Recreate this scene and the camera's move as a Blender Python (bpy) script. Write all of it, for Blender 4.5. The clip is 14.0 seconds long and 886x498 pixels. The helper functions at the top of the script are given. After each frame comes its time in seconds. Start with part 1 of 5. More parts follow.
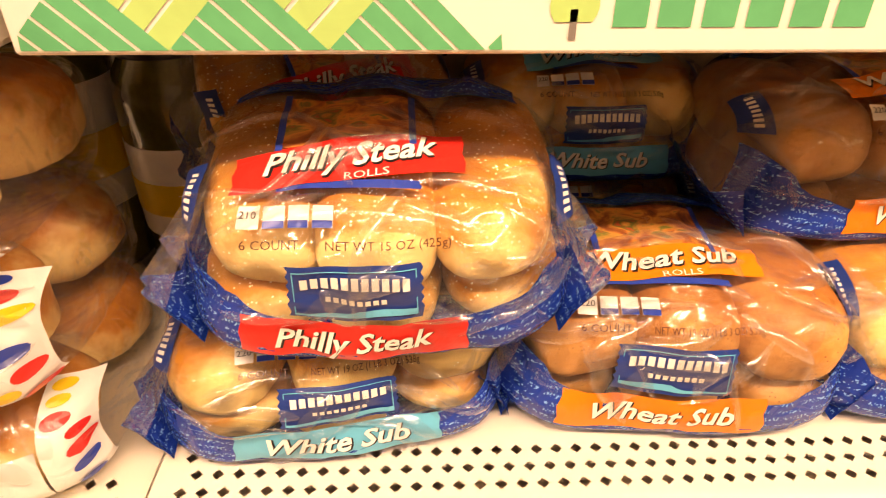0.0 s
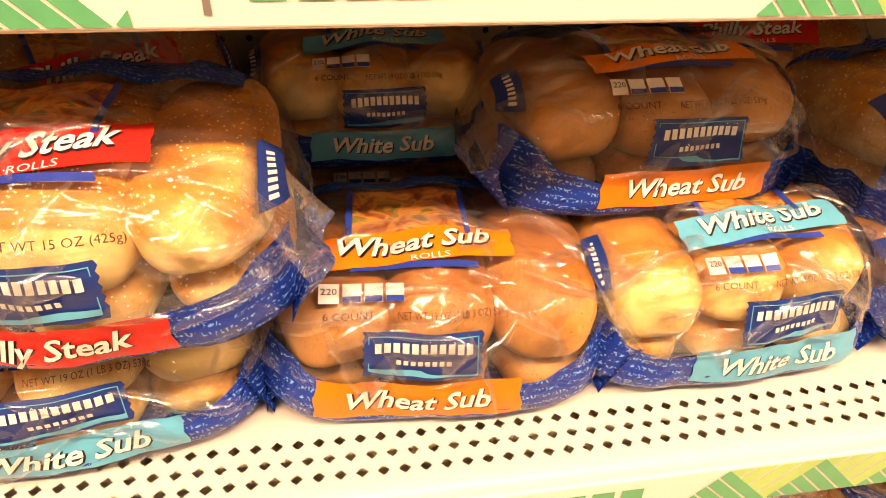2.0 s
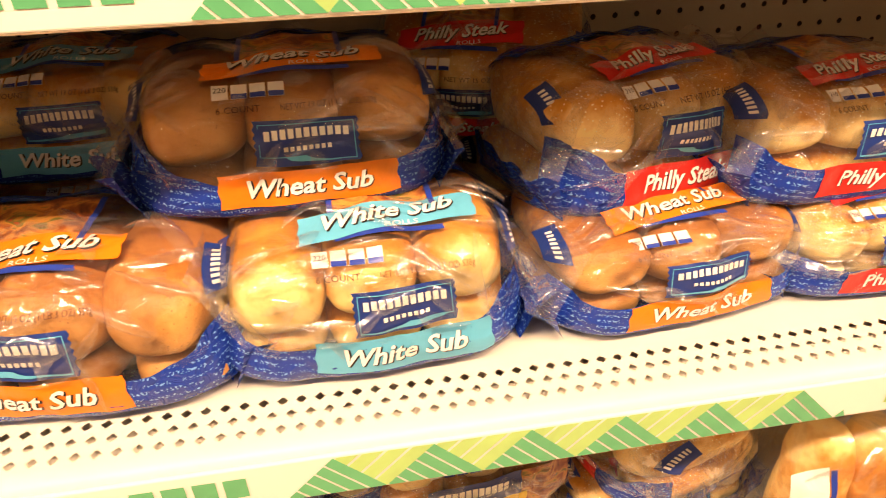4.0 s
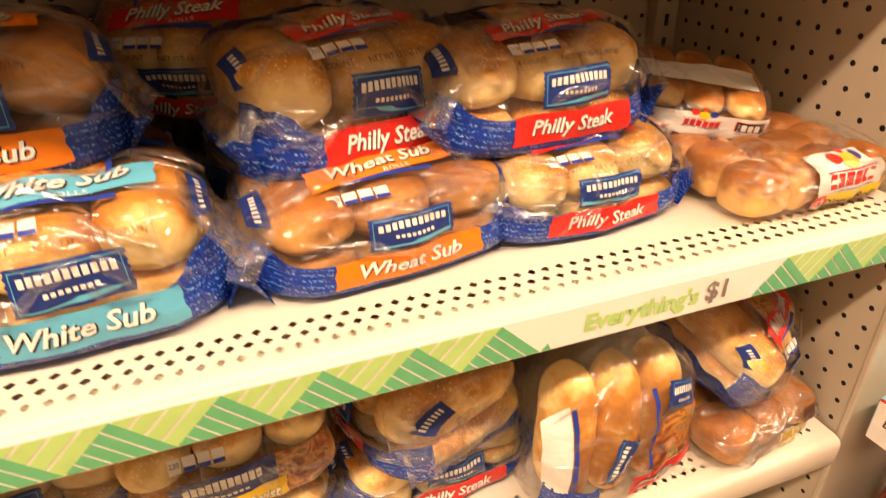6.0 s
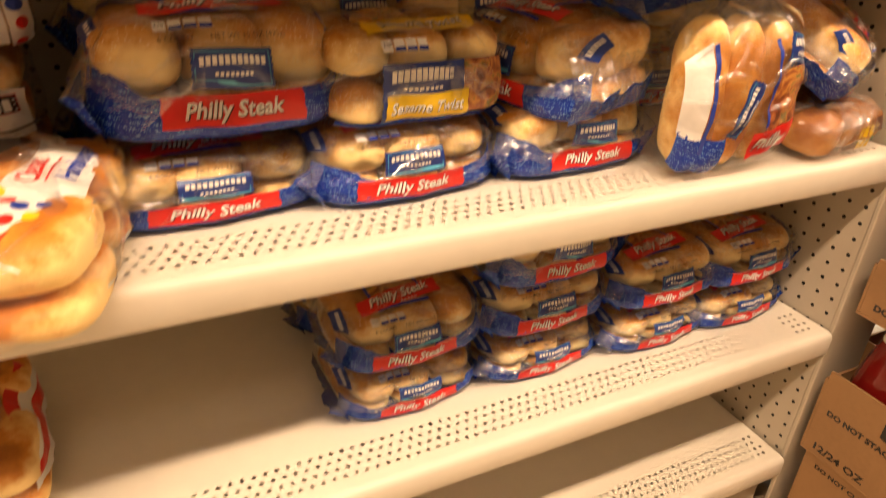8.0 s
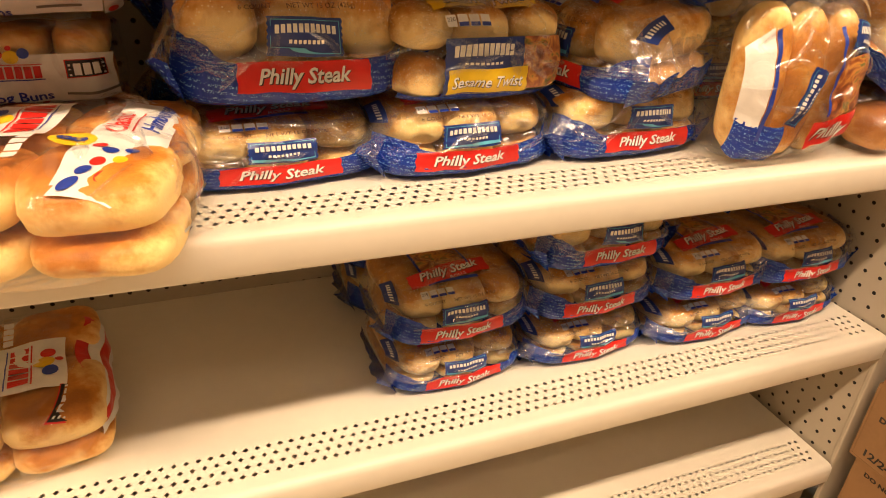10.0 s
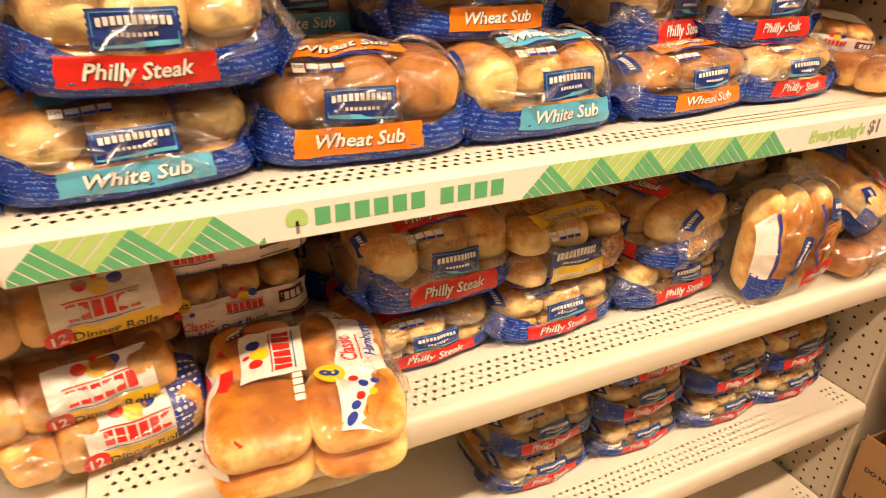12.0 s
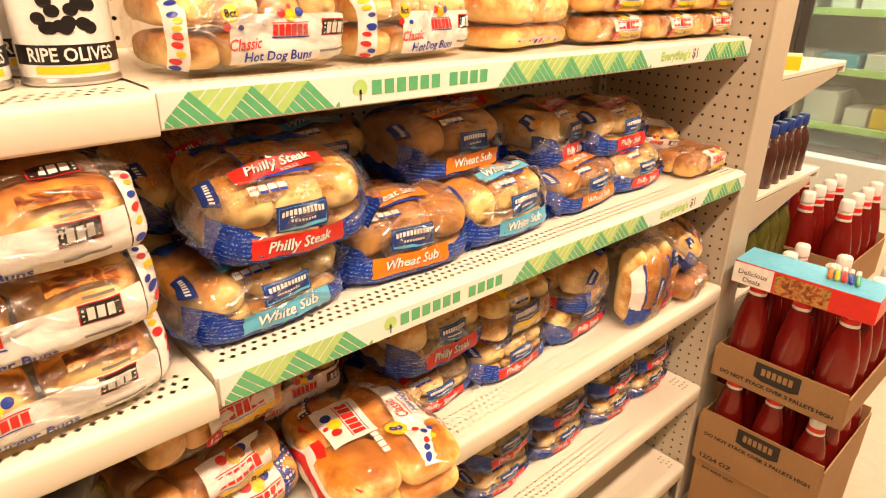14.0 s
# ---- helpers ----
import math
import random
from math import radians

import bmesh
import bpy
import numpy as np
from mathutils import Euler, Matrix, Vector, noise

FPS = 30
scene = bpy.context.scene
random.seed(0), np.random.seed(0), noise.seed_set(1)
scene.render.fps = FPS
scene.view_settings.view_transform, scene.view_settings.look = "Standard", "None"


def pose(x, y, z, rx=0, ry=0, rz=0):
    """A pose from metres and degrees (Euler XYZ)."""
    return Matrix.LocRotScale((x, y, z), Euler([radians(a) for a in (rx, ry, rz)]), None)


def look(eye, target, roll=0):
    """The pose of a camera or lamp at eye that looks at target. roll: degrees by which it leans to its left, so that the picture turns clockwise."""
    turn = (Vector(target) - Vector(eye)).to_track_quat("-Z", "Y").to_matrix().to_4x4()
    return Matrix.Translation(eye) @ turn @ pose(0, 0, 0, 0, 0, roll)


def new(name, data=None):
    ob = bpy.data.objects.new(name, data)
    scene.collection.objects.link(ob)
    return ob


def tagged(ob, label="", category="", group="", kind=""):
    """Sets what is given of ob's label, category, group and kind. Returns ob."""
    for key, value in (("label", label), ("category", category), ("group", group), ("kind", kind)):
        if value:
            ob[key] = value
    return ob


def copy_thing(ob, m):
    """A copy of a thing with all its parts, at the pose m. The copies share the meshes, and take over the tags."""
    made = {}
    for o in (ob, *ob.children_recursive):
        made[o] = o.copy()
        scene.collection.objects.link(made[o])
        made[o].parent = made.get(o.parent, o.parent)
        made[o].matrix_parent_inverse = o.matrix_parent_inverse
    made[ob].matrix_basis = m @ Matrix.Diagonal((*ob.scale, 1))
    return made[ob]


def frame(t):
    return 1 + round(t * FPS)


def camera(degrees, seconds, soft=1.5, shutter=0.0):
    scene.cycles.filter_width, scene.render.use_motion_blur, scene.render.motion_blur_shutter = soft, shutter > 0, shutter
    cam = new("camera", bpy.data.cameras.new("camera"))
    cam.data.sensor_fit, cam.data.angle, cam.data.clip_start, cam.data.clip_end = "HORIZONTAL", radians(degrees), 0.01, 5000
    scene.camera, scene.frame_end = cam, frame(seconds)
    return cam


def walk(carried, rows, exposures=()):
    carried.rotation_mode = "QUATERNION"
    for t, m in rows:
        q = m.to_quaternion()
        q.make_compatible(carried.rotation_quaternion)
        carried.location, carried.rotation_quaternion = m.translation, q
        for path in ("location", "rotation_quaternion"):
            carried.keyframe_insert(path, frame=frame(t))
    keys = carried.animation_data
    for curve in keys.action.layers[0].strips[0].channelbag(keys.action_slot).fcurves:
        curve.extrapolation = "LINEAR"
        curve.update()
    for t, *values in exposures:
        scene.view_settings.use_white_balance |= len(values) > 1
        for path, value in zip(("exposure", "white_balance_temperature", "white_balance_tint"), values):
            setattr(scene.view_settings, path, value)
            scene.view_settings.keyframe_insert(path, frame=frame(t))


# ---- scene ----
cam = camera(69.5, 14.0, soft=1.0, shutter=0.3)
PATH = [
    (0, (0.163, -0.223, 1.334), (0.224, 1.468, 0.267), -0.5),
    (0.5, (0.174, -0.221, 1.333), (0.29, 1.491, 0.306), -0.9),
    (1, (0.19, -0.215, 1.328), (0.357, 1.493, 0.301), -0.6),
    (1.5, (0.242, -0.215, 1.323), (0.541, 1.445, 0.248), 0.9),
    (2, (0.275, -0.223, 1.326), (0.537, 1.431, 0.232), 0.4),
    (2.5, (0.301, -0.237, 1.329), (0.506, 1.424, 0.233), -0.6),
    (3, (0.386, -0.259, 1.327), (0.579, 1.42, 0.257), -1.5),
    (3.2, (0.427, -0.271, 1.321), (0.629, 1.418, 0.268), -2.0),
    (5.3, (0.596, -0.29, 1.329), (1.106, 1.327, 0.268), 0.1),
    (5.5, (0.617, -0.299, 1.332), (1.204, 1.298, 0.28), 0.3),
    (6, (0.645, -0.332, 1.276), (1.222, 1.299, 0.273), -1.9),
    (6.5, (0.675, -0.381, 1.193), (1.198, 1.306, 0.255), 1.3),
    (7, (0.629, -0.407, 1.127), (1.231, 1.26, 0.201), -0.5),
    (7.5, (0.433, -0.406, 1.058), (1.213, 1.196, 0.148), 1.2),
    (8, (0.361, -0.466, 0.991), (1.101, 1.122, 0.025), 1.3),
    (8.2, (0.343, -0.493, 0.955), (1.059, 1.101, -0.018), 1.8),
    (10.3, (0.338, -0.491, 0.978), (0.957, 1.161, 0.037), 1.6),
    (10.5, (0.32, -0.493, 0.991), (0.979, 1.184, 0.123), 1.7),
    (11, (0.285, -0.502, 1.052), (0.984, 1.205, 0.279), 1.7),
    (11.5, (0.226, -0.514, 1.153), (0.963, 1.151, 0.325), 0.5),
    (12, (0.13, -0.519, 1.22), (0.874, 1.108, 0.325), -0.4),
    (12.5, (0.027, -0.512, 1.267), (0.961, 1.01, 0.367), -1.5),
    (13, (-0.093, -0.546, 1.336), (0.959, 0.928, 0.489), -0.6),
    (13.5, (-0.176, -0.56, 1.382), (0.982, 0.839, 0.545), -0.6),
    (14, (-0.199, -0.563, 1.401), (1.043, 0.789, 0.607), 0.7),
]
walk(cam, [(t, look(eye, target, roll)) for t, eye, target, roll in PATH],
     exposures=[(0, 0.02, 7500, 23), (1.5, 0.03, 7500, 23), (3.0, 0.28, 7300, 20), (5.3, -0.13, 7000, 17), (6.5, -0.15, 7000, 17), (7.5, -0.23, 6900, 16),
                (10.5, -0.25, 6700, 12), (12.5, -0.20, 6800, 14), (14.0, -0.15, 6900, 16)])

# ---- light: warm ceiling tubes over the aisle, closed room ----
world = bpy.data.worlds.new("store_air")
world.use_nodes = True
world.node_tree.nodes["Background"].inputs[0].default_value = (1.0, 0.86, 0.66, 1)
world.node_tree.nodes["Background"].inputs[1].default_value = 0.004
scene.world = world


def tube_lamp(x, y, z, sx, sy, watts, colour=(1.0, 0.725, 0.485)):
    data = bpy.data.lights.new("ceiling_tube", "AREA")
    data.shape, data.size, data.size_y, data.energy, data.color = "RECTANGLE", sx, sy, watts, colour
    ob = new("ceiling_tube", data)
    ob.location = (x, y, z)
    return ob


for lx in (-2.4, 0.5, 3.4):
    tube_lamp(lx, -1.05, 2.93, 2.2, 0.14, 118)
for lx in (-0.9, 1.6):
    tube_lamp(lx, -1.9, 2.93, 2.0, 0.1, 8)
tube_lamp(3.3, 2.2, 2.93, 1.6, 0.3, 60)


# ---- materials ----
def nodes_of(name):
    m = bpy.data.materials.new(name)
    m.use_nodes = True
    nt = m.node_tree
    return m, nt, nt.nodes["Principled BSDF"], nt.nodes["Material Output"]


def node(nt, kind, **inputs):
    n = nt.nodes.new(kind)
    for k, v in inputs.items():
        n.inputs[k.replace("_", " ")].default_value = v
    return n


def ramp(nt, stops):
    r = nt.nodes.new("ShaderNodeValToRGB")
    while len(r.color_ramp.elements) < len(stops):
        r.color_ramp.elements.new(0.5)
    for e, (p, c) in zip(r.color_ramp.elements, stops):
        e.position, e.color = p, (*c, 1)
    return r


def paint(name, colour, rough=0.4, wear=0.08, scale=30.0, metal=0.0, bump=0.05, coat=0.0):
    """A surface of one paint with broad stains and fine grain."""
    m, nt, b, out = nodes_of(name)
    tc = nt.nodes.new("ShaderNodeTexCoord")
    n1 = node(nt, "ShaderNodeTexNoise", Scale=scale * 0.2, Detail=4.0)
    n2 = node(nt, "ShaderNodeTexNoise", Scale=scale * 4, Detail=3.0)
    nt.links.new(tc.outputs["Object"], n1.inputs["Vector"])
    nt.links.new(tc.outputs["Object"], n2.inputs["Vector"])
    dark = tuple(c * (1 - wear * 2.2) for c in colour)
    r = ramp(nt, [(0.3, dark), (0.62, colour)])
    mix = nt.nodes.new("ShaderNodeMath")
    mix.operation = "MULTIPLY_ADD"
    mix.inputs[1].default_value, mix.inputs[2].default_value = 0.35, 0.0
    nt.links.new(n2.outputs["Fac"], mix.inputs[0])
    add = nt.nodes.new("ShaderNodeMath")
    add.operation = "MULTIPLY_ADD"
    add.inputs[1].default_value = 0.65
    nt.links.new(n1.outputs["Fac"], add.inputs[0])
    nt.links.new(mix.outputs[0], add.inputs[2])
    nt.links.new(add.outputs[0], r.inputs["Fac"])
    nt.links.new(r.outputs["Color"], b.inputs["Base Color"])
    b.inputs["Roughness"].default_value, b.inputs["Metallic"].default_value = rough, metal
    b.inputs["Coat Weight"].default_value = coat
    if bump:
        bp = node(nt, "ShaderNodeBump", Strength=bump, Distance=0.001)
        nt.links.new(n2.outputs["Fac"], bp.inputs["Height"])
        nt.links.new(bp.outputs["Normal"], b.inputs["Normal"])
    return m


def bread(name, crust, pale, speck=(0.9, 0.8, 0.55), seeds=0.0, span=1.0):
    """Baked crust: browner on top, pale where rolls touched, mottled; seeds if asked."""
    m, nt, b, out = nodes_of(name)
    tc = nt.nodes.new("ShaderNodeTexCoord")
    info = nt.nodes.new("ShaderNodeObjectInfo")
    sep = nt.nodes.new("ShaderNodeSeparateXYZ")
    nt.links.new(tc.outputs["Generated"], sep.inputs[0])
    big = node(nt, "ShaderNodeTexNoise", Scale=24.0, Detail=5.0, Roughness=0.6)
    fine = node(nt, "ShaderNodeTexNoise", Scale=420.0, Detail=3.0)
    off = nt.nodes.new("ShaderNodeVectorMath")
    off.operation = "ADD"
    nt.links.new(tc.outputs["Object"], off.inputs[0])
    nt.links.new(info.outputs["Random"], off.inputs[1])
    nt.links.new(off.outputs[0], big.inputs["Vector"])
    nt.links.new(off.outputs[0], fine.inputs["Vector"])
    # crust value: height in the roll plus mottling
    v = nt.nodes.new("ShaderNodeMath")
    v.operation = "MULTIPLY_ADD"
    v.inputs[1].default_value = 0.8
    nt.links.new(sep.outputs["Z"], v.inputs[0])
    w = nt.nodes.new("ShaderNodeMath")
    w.operation = "MULTIPLY_ADD"
    w.inputs[1].default_value, w.inputs[2].default_value = 1.7, -0.80
    nt.links.new(big.outputs["Fac"], w.inputs[0])
    nt.links.new(w.outputs[0], v.inputs[2])
    mid = tuple((a + c) / 2 for a, c in zip(crust, pale))
    dark = (crust[0] * 0.62, crust[1] * 0.52, crust[2] * 0.45)
    r = ramp(nt, [(0.24, pale), (0.43, mid), (0.62, crust), (0.95, dark)])
    # pale ends, where rolls were torn apart
    ey = nt.nodes.new("ShaderNodeMath")
    ey.operation = "SUBTRACT"
    ey.inputs[1].default_value = 0.5
    nt.links.new(sep.outputs["Y"], ey.inputs[0])
    e2 = nt.nodes.new("ShaderNodeMath")
    e2.operation = "MULTIPLY"
    nt.links.new(ey.outputs[0], e2.inputs[0])
    nt.links.new(ey.outputs[0], e2.inputs[1])
    e3 = nt.nodes.new("ShaderNodeMath")
    e3.operation = "MULTIPLY_ADD"
    e3.inputs[1].default_value = -0.9
    nt.links.new(e2.outputs[0], e3.inputs[0])
    nt.links.new(v.outputs[0], e3.inputs[2])
    nt.links.new(e3.outputs[0], r.inputs["Fac"])
    hue = nt.nodes.new("ShaderNodeHueSaturation")
    hv = nt.nodes.new("ShaderNodeMath")
    hv.operation = "MULTIPLY_ADD"
    hv.inputs[1].default_value, hv.inputs[2].default_value = 0.3, 0.86
    nt.links.new(info.outputs["Random"], hv.inputs[0])
    nt.links.new(hv.outputs[0], hue.inputs["Value"])
    nt.links.new(r.outputs["Color"], hue.inputs["Color"])
    colour = hue.outputs["Color"]
    if seeds:
        vor = node(nt, "ShaderNodeTexVoronoi", Scale=290.0)
        nt.links.new(off.outputs[0], vor.inputs["Vector"])
        lt = nt.nodes.new("ShaderNodeMath")
        lt.operation = "LESS_THAN"
        lt.inputs[1].default_value = seeds
        nt.links.new(vor.outputs["Distance"], lt.inputs[0])
        mx = nt.nodes.new("ShaderNodeMix")
        mx.data_type = "RGBA"
        mx.inputs[7].default_value = (*speck, 1)
        nt.links.new(lt.outputs[0], mx.inputs[0])
        nt.links.new(colour, mx.inputs[6])
        colour = mx.outputs[2]
    nt.links.new(colour, b.inputs["Base Color"])
    b.inputs["Roughness"].default_value = 0.5
    b.inputs["Subsurface Weight"].default_value = 0.0
    bp = node(nt, "ShaderNodeBump", Strength=0.45, Distance=0.0013)
    add = nt.nodes.new("ShaderNodeMath")
    add.operation = "ADD"
    nt.links.new(big.outputs["Fac"], add.inputs[0])
    nt.links.new(fine.outputs["Fac"], add.inputs[1])
    nt.links.new(add.outputs[0], bp.inputs["Height"])
    nt.links.new(bp.outputs["Normal"], b.inputs["Normal"])
    return m


def film_material(name, gain=1.0, tint=(1, 1, 1), haze=0.02, crinkle=0.017, rough=0.10, ior=1.48):
    """Thin clear wrapping film: see-through, with crinkled gloss."""
    m, nt, b, out = nodes_of(name)
    nt.nodes.remove(b)
    tc = nt.nodes.new("ShaderNodeTexCoord")
    # long folds run across the bag, small crinkles lie between them
    stretch = nt.nodes.new("ShaderNodeMapping")
    stretch.inputs["Rotation"].default_value = (0.5, 0.35, 0.3)
    stretch.inputs["Scale"].default_value = (0.4, 1.0, 1.5)
    nt.links.new(tc.outputs["Object"], stretch.inputs["Vector"])
    n1 = node(nt, "ShaderNodeTexNoise", Scale=26.0, Detail=2.0, Distortion=0.7)
    n2 = node(nt, "ShaderNodeTexNoise", Scale=30.0, Detail=1.5, Distortion=0.5)
    n2.noise_type = "RIDGED_MULTIFRACTAL"
    add = nt.nodes.new("ShaderNodeMath")
    add.operation = "MULTIPLY_ADD"
    add.inputs[1].default_value = 0.42
    nt.links.new(tc.outputs["Object"], n1.inputs["Vector"])
    nt.links.new(stretch.outputs[0], n2.inputs["Vector"])
    nt.links.new(n2.outputs["Fac"], add.inputs[0])
    nt.links.new(n1.outputs["Fac"], add.inputs[2])
    bp = node(nt, "ShaderNodeBump", Strength=1.0, Distance=crinkle)
    nt.links.new(add.outputs[0], bp.inputs["Height"])
    clear = nt.nodes.new("ShaderNodeBsdfTransparent")
    clear.inputs[0].default_value = (*tint, 1)
    gloss = node(nt, "ShaderNodeBsdfGlossy", Roughness=rough)
    gloss.inputs[0].default_value = (1, 1, 1, 1)
    nt.links.new(bp.outputs["Normal"], gloss.inputs["Normal"])
    milk = nt.nodes.new("ShaderNodeBsdfDiffuse")
    milk.inputs[0].default_value = (0.8, 0.8, 0.8, 1)
    m0 = nt.nodes.new("ShaderNodeMixShader")
    m0.inputs[0].default_value = haze
    nt.links.new(clear.outputs[0], m0.inputs[1])
    nt.links.new(milk.outputs[0], m0.inputs[2])
    fr = node(nt, "ShaderNodeFresnel", IOR=ior)
    nt.links.new(bp.outputs["Normal"], fr.inputs["Normal"])
    sc = nt.nodes.new("ShaderNodeMath")
    sc.operation = "MINIMUM"
    sc.inputs[1].default_value = 0.22 * gain
    nt.links.new(fr.outputs[0], sc.inputs[0])
    mx = nt.nodes.new("ShaderNodeMixShader")
    nt.links.new(sc.outputs[0], mx.inputs[0])
    nt.links.new(m0.outputs[0], mx.inputs[1])
    nt.links.new(gloss.outputs[0], mx.inputs[2])
    nt.links.new(mx.outputs[0], out.inputs["Surface"])
    return m


def ink(name, colour, rough=0.28, crinkle=0.5):
    """Printed film: flat ink under gloss, lightly crinkled."""
    m, nt, b, out = nodes_of(name)
    tc = nt.nodes.new("ShaderNodeTexCoord")
    n1 = node(nt, "ShaderNodeTexNoise", Scale=45.0, Detail=3.0, Distortion=1.0)
    nt.links.new(tc.outputs["Object"], n1.inputs["Vector"])
    r = ramp(nt, [(0.25, tuple(c * 0.86 for c in colour)), (0.7, colour)])
    nt.links.new(n1.outputs["Fac"], r.inputs["Fac"])
    nt.links.new(r.outputs["Color"], b.inputs["Base Color"])
    b.inputs["Roughness"].default_value = rough
    bp = node(nt, "ShaderNodeBump", Strength=crinkle, Distance=0.003)
    nt.links.new(n1.outputs["Fac"], bp.inputs["Height"])
    nt.links.new(bp.outputs["Normal"], b.inputs["Normal"])
    return m


def script_ink(name, base, line):
    """Blue film printed all over with rows of fine handwriting too small to read."""
    m, nt, b, out = nodes_of(name)
    tc = nt.nodes.new("ShaderNodeTexCoord")
    uv = nt.nodes.new("ShaderNodeMapping")
    uv.inputs["Rotation"].default_value = (0, 0, 0.12)
    nt.links.new(tc.outputs["UV"], uv.inputs["Vector"])
    sep = nt.nodes.new("ShaderNodeSeparateXYZ")
    nt.links.new(uv.outputs[0], sep.inputs[0])
    # rows of writing 5 mm apart
    row = nt.nodes.new("ShaderNodeMath")
    row.operation = "MULTIPLY"
    row.inputs[1].default_value = 2 * math.pi / 0.0052
    nt.links.new(sep.outputs["Y"], row.inputs[0])
    sn = nt.nodes.new("ShaderNodeMath")
    sn.operation = "SINE"
    nt.links.new(row.outputs[0], sn.inputs[0])
    rm = nt.nodes.new("ShaderNodeMath")
    rm.operation = "GREATER_THAN"
    rm.inputs[1].default_value = 0.05
    nt.links.new(sn.outputs[0], rm.inputs[0])
    mp = nt.nodes.new("ShaderNodeMapping")
    mp.inputs["Scale"].default_value = (900, 520, 1)
    nt.links.new(uv.outputs[0], mp.inputs["Vector"])
    letters = node(nt, "ShaderNodeTexNoise", Scale=1.0, Detail=1.0)
    nt.links.new(mp.outputs[0], letters.inputs["Vector"])
    gt = nt.nodes.new("ShaderNodeMath")
    gt.operation = "GREATER_THAN"
    gt.inputs[1].default_value = 0.57
    nt.links.new(letters.outputs["Fac"], gt.inputs[0])
    mp2 = nt.nodes.new("ShaderNodeMapping")
    mp2.inputs["Scale"].default_value = (130, 190, 1)
    nt.links.new(uv.outputs[0], mp2.inputs["Vector"])
    words = node(nt, "ShaderNodeTexNoise", Scale=1.0, Detail=1.0)
    nt.links.new(mp2.outputs[0], words.inputs["Vector"])
    gw = nt.nodes.new("ShaderNodeMath")
    gw.operation = "GREATER_THAN"
    gw.inputs[1].default_value = 0.42
    nt.links.new(words.outputs["Fac"], gw.inputs[0])
    mul = nt.nodes.new("ShaderNodeMath")
    mul.operation = "MULTIPLY"
    nt.links.new(rm.outputs[0], mul.inputs[0])
    nt.links.new(gt.outputs[0], mul.inputs[1])
    mul2 = nt.nodes.new("ShaderNodeMath")
    mul2.operation = "MULTIPLY"
    nt.links.new(mul.outputs[0], mul2.inputs[0])
    nt.links.new(gw.outputs[0], mul2.inputs[1])
    mx = nt.nodes.new("ShaderNodeMix")
    mx.data_type = "RGBA"
    mx.inputs[6].default_value, mx.inputs[7].default_value = (*base, 1), (*line, 1)
    nt.links.new(mul2.outputs[0], mx.inputs[0])
    nt.links.new(mx.outputs[2], b.inputs["Base Color"])
    b.inputs["Roughness"].default_value = 0.25
    n1 = node(nt, "ShaderNodeTexNoise", Scale=60.0, Detail=3.0, Distortion=1.5)
    nt.links.new(tc.outputs["Object"], n1.inputs["Vector"])
    bp = node(nt, "ShaderNodeBump", Strength=0.8, Distance=0.005)
    nt.links.new(n1.outputs["Fac"], bp.inputs["Height"])
    nt.links.new(bp.outputs["Normal"], b.inputs["Normal"])
    return m


def photo_ink(name, stops, scale=60.0):
    """A printed food photograph, as blotches of its colours."""
    m, nt, b, out = nodes_of(name)
    tc = nt.nodes.new("ShaderNodeTexCoord")
    n1 = node(nt, "ShaderNodeTexNoise", Scale=scale, Detail=4.0, Distortion=1.0)
    nt.links.new(tc.outputs["Object"], n1.inputs["Vector"])
    r = ramp(nt, stops)
    nt.links.new(n1.outputs["Fac"], r.inputs["Fac"])
    nt.links.new(r.outputs["Color"], b.inputs["Base Color"])
    b.inputs["Roughness"].default_value = 0.3
    return m


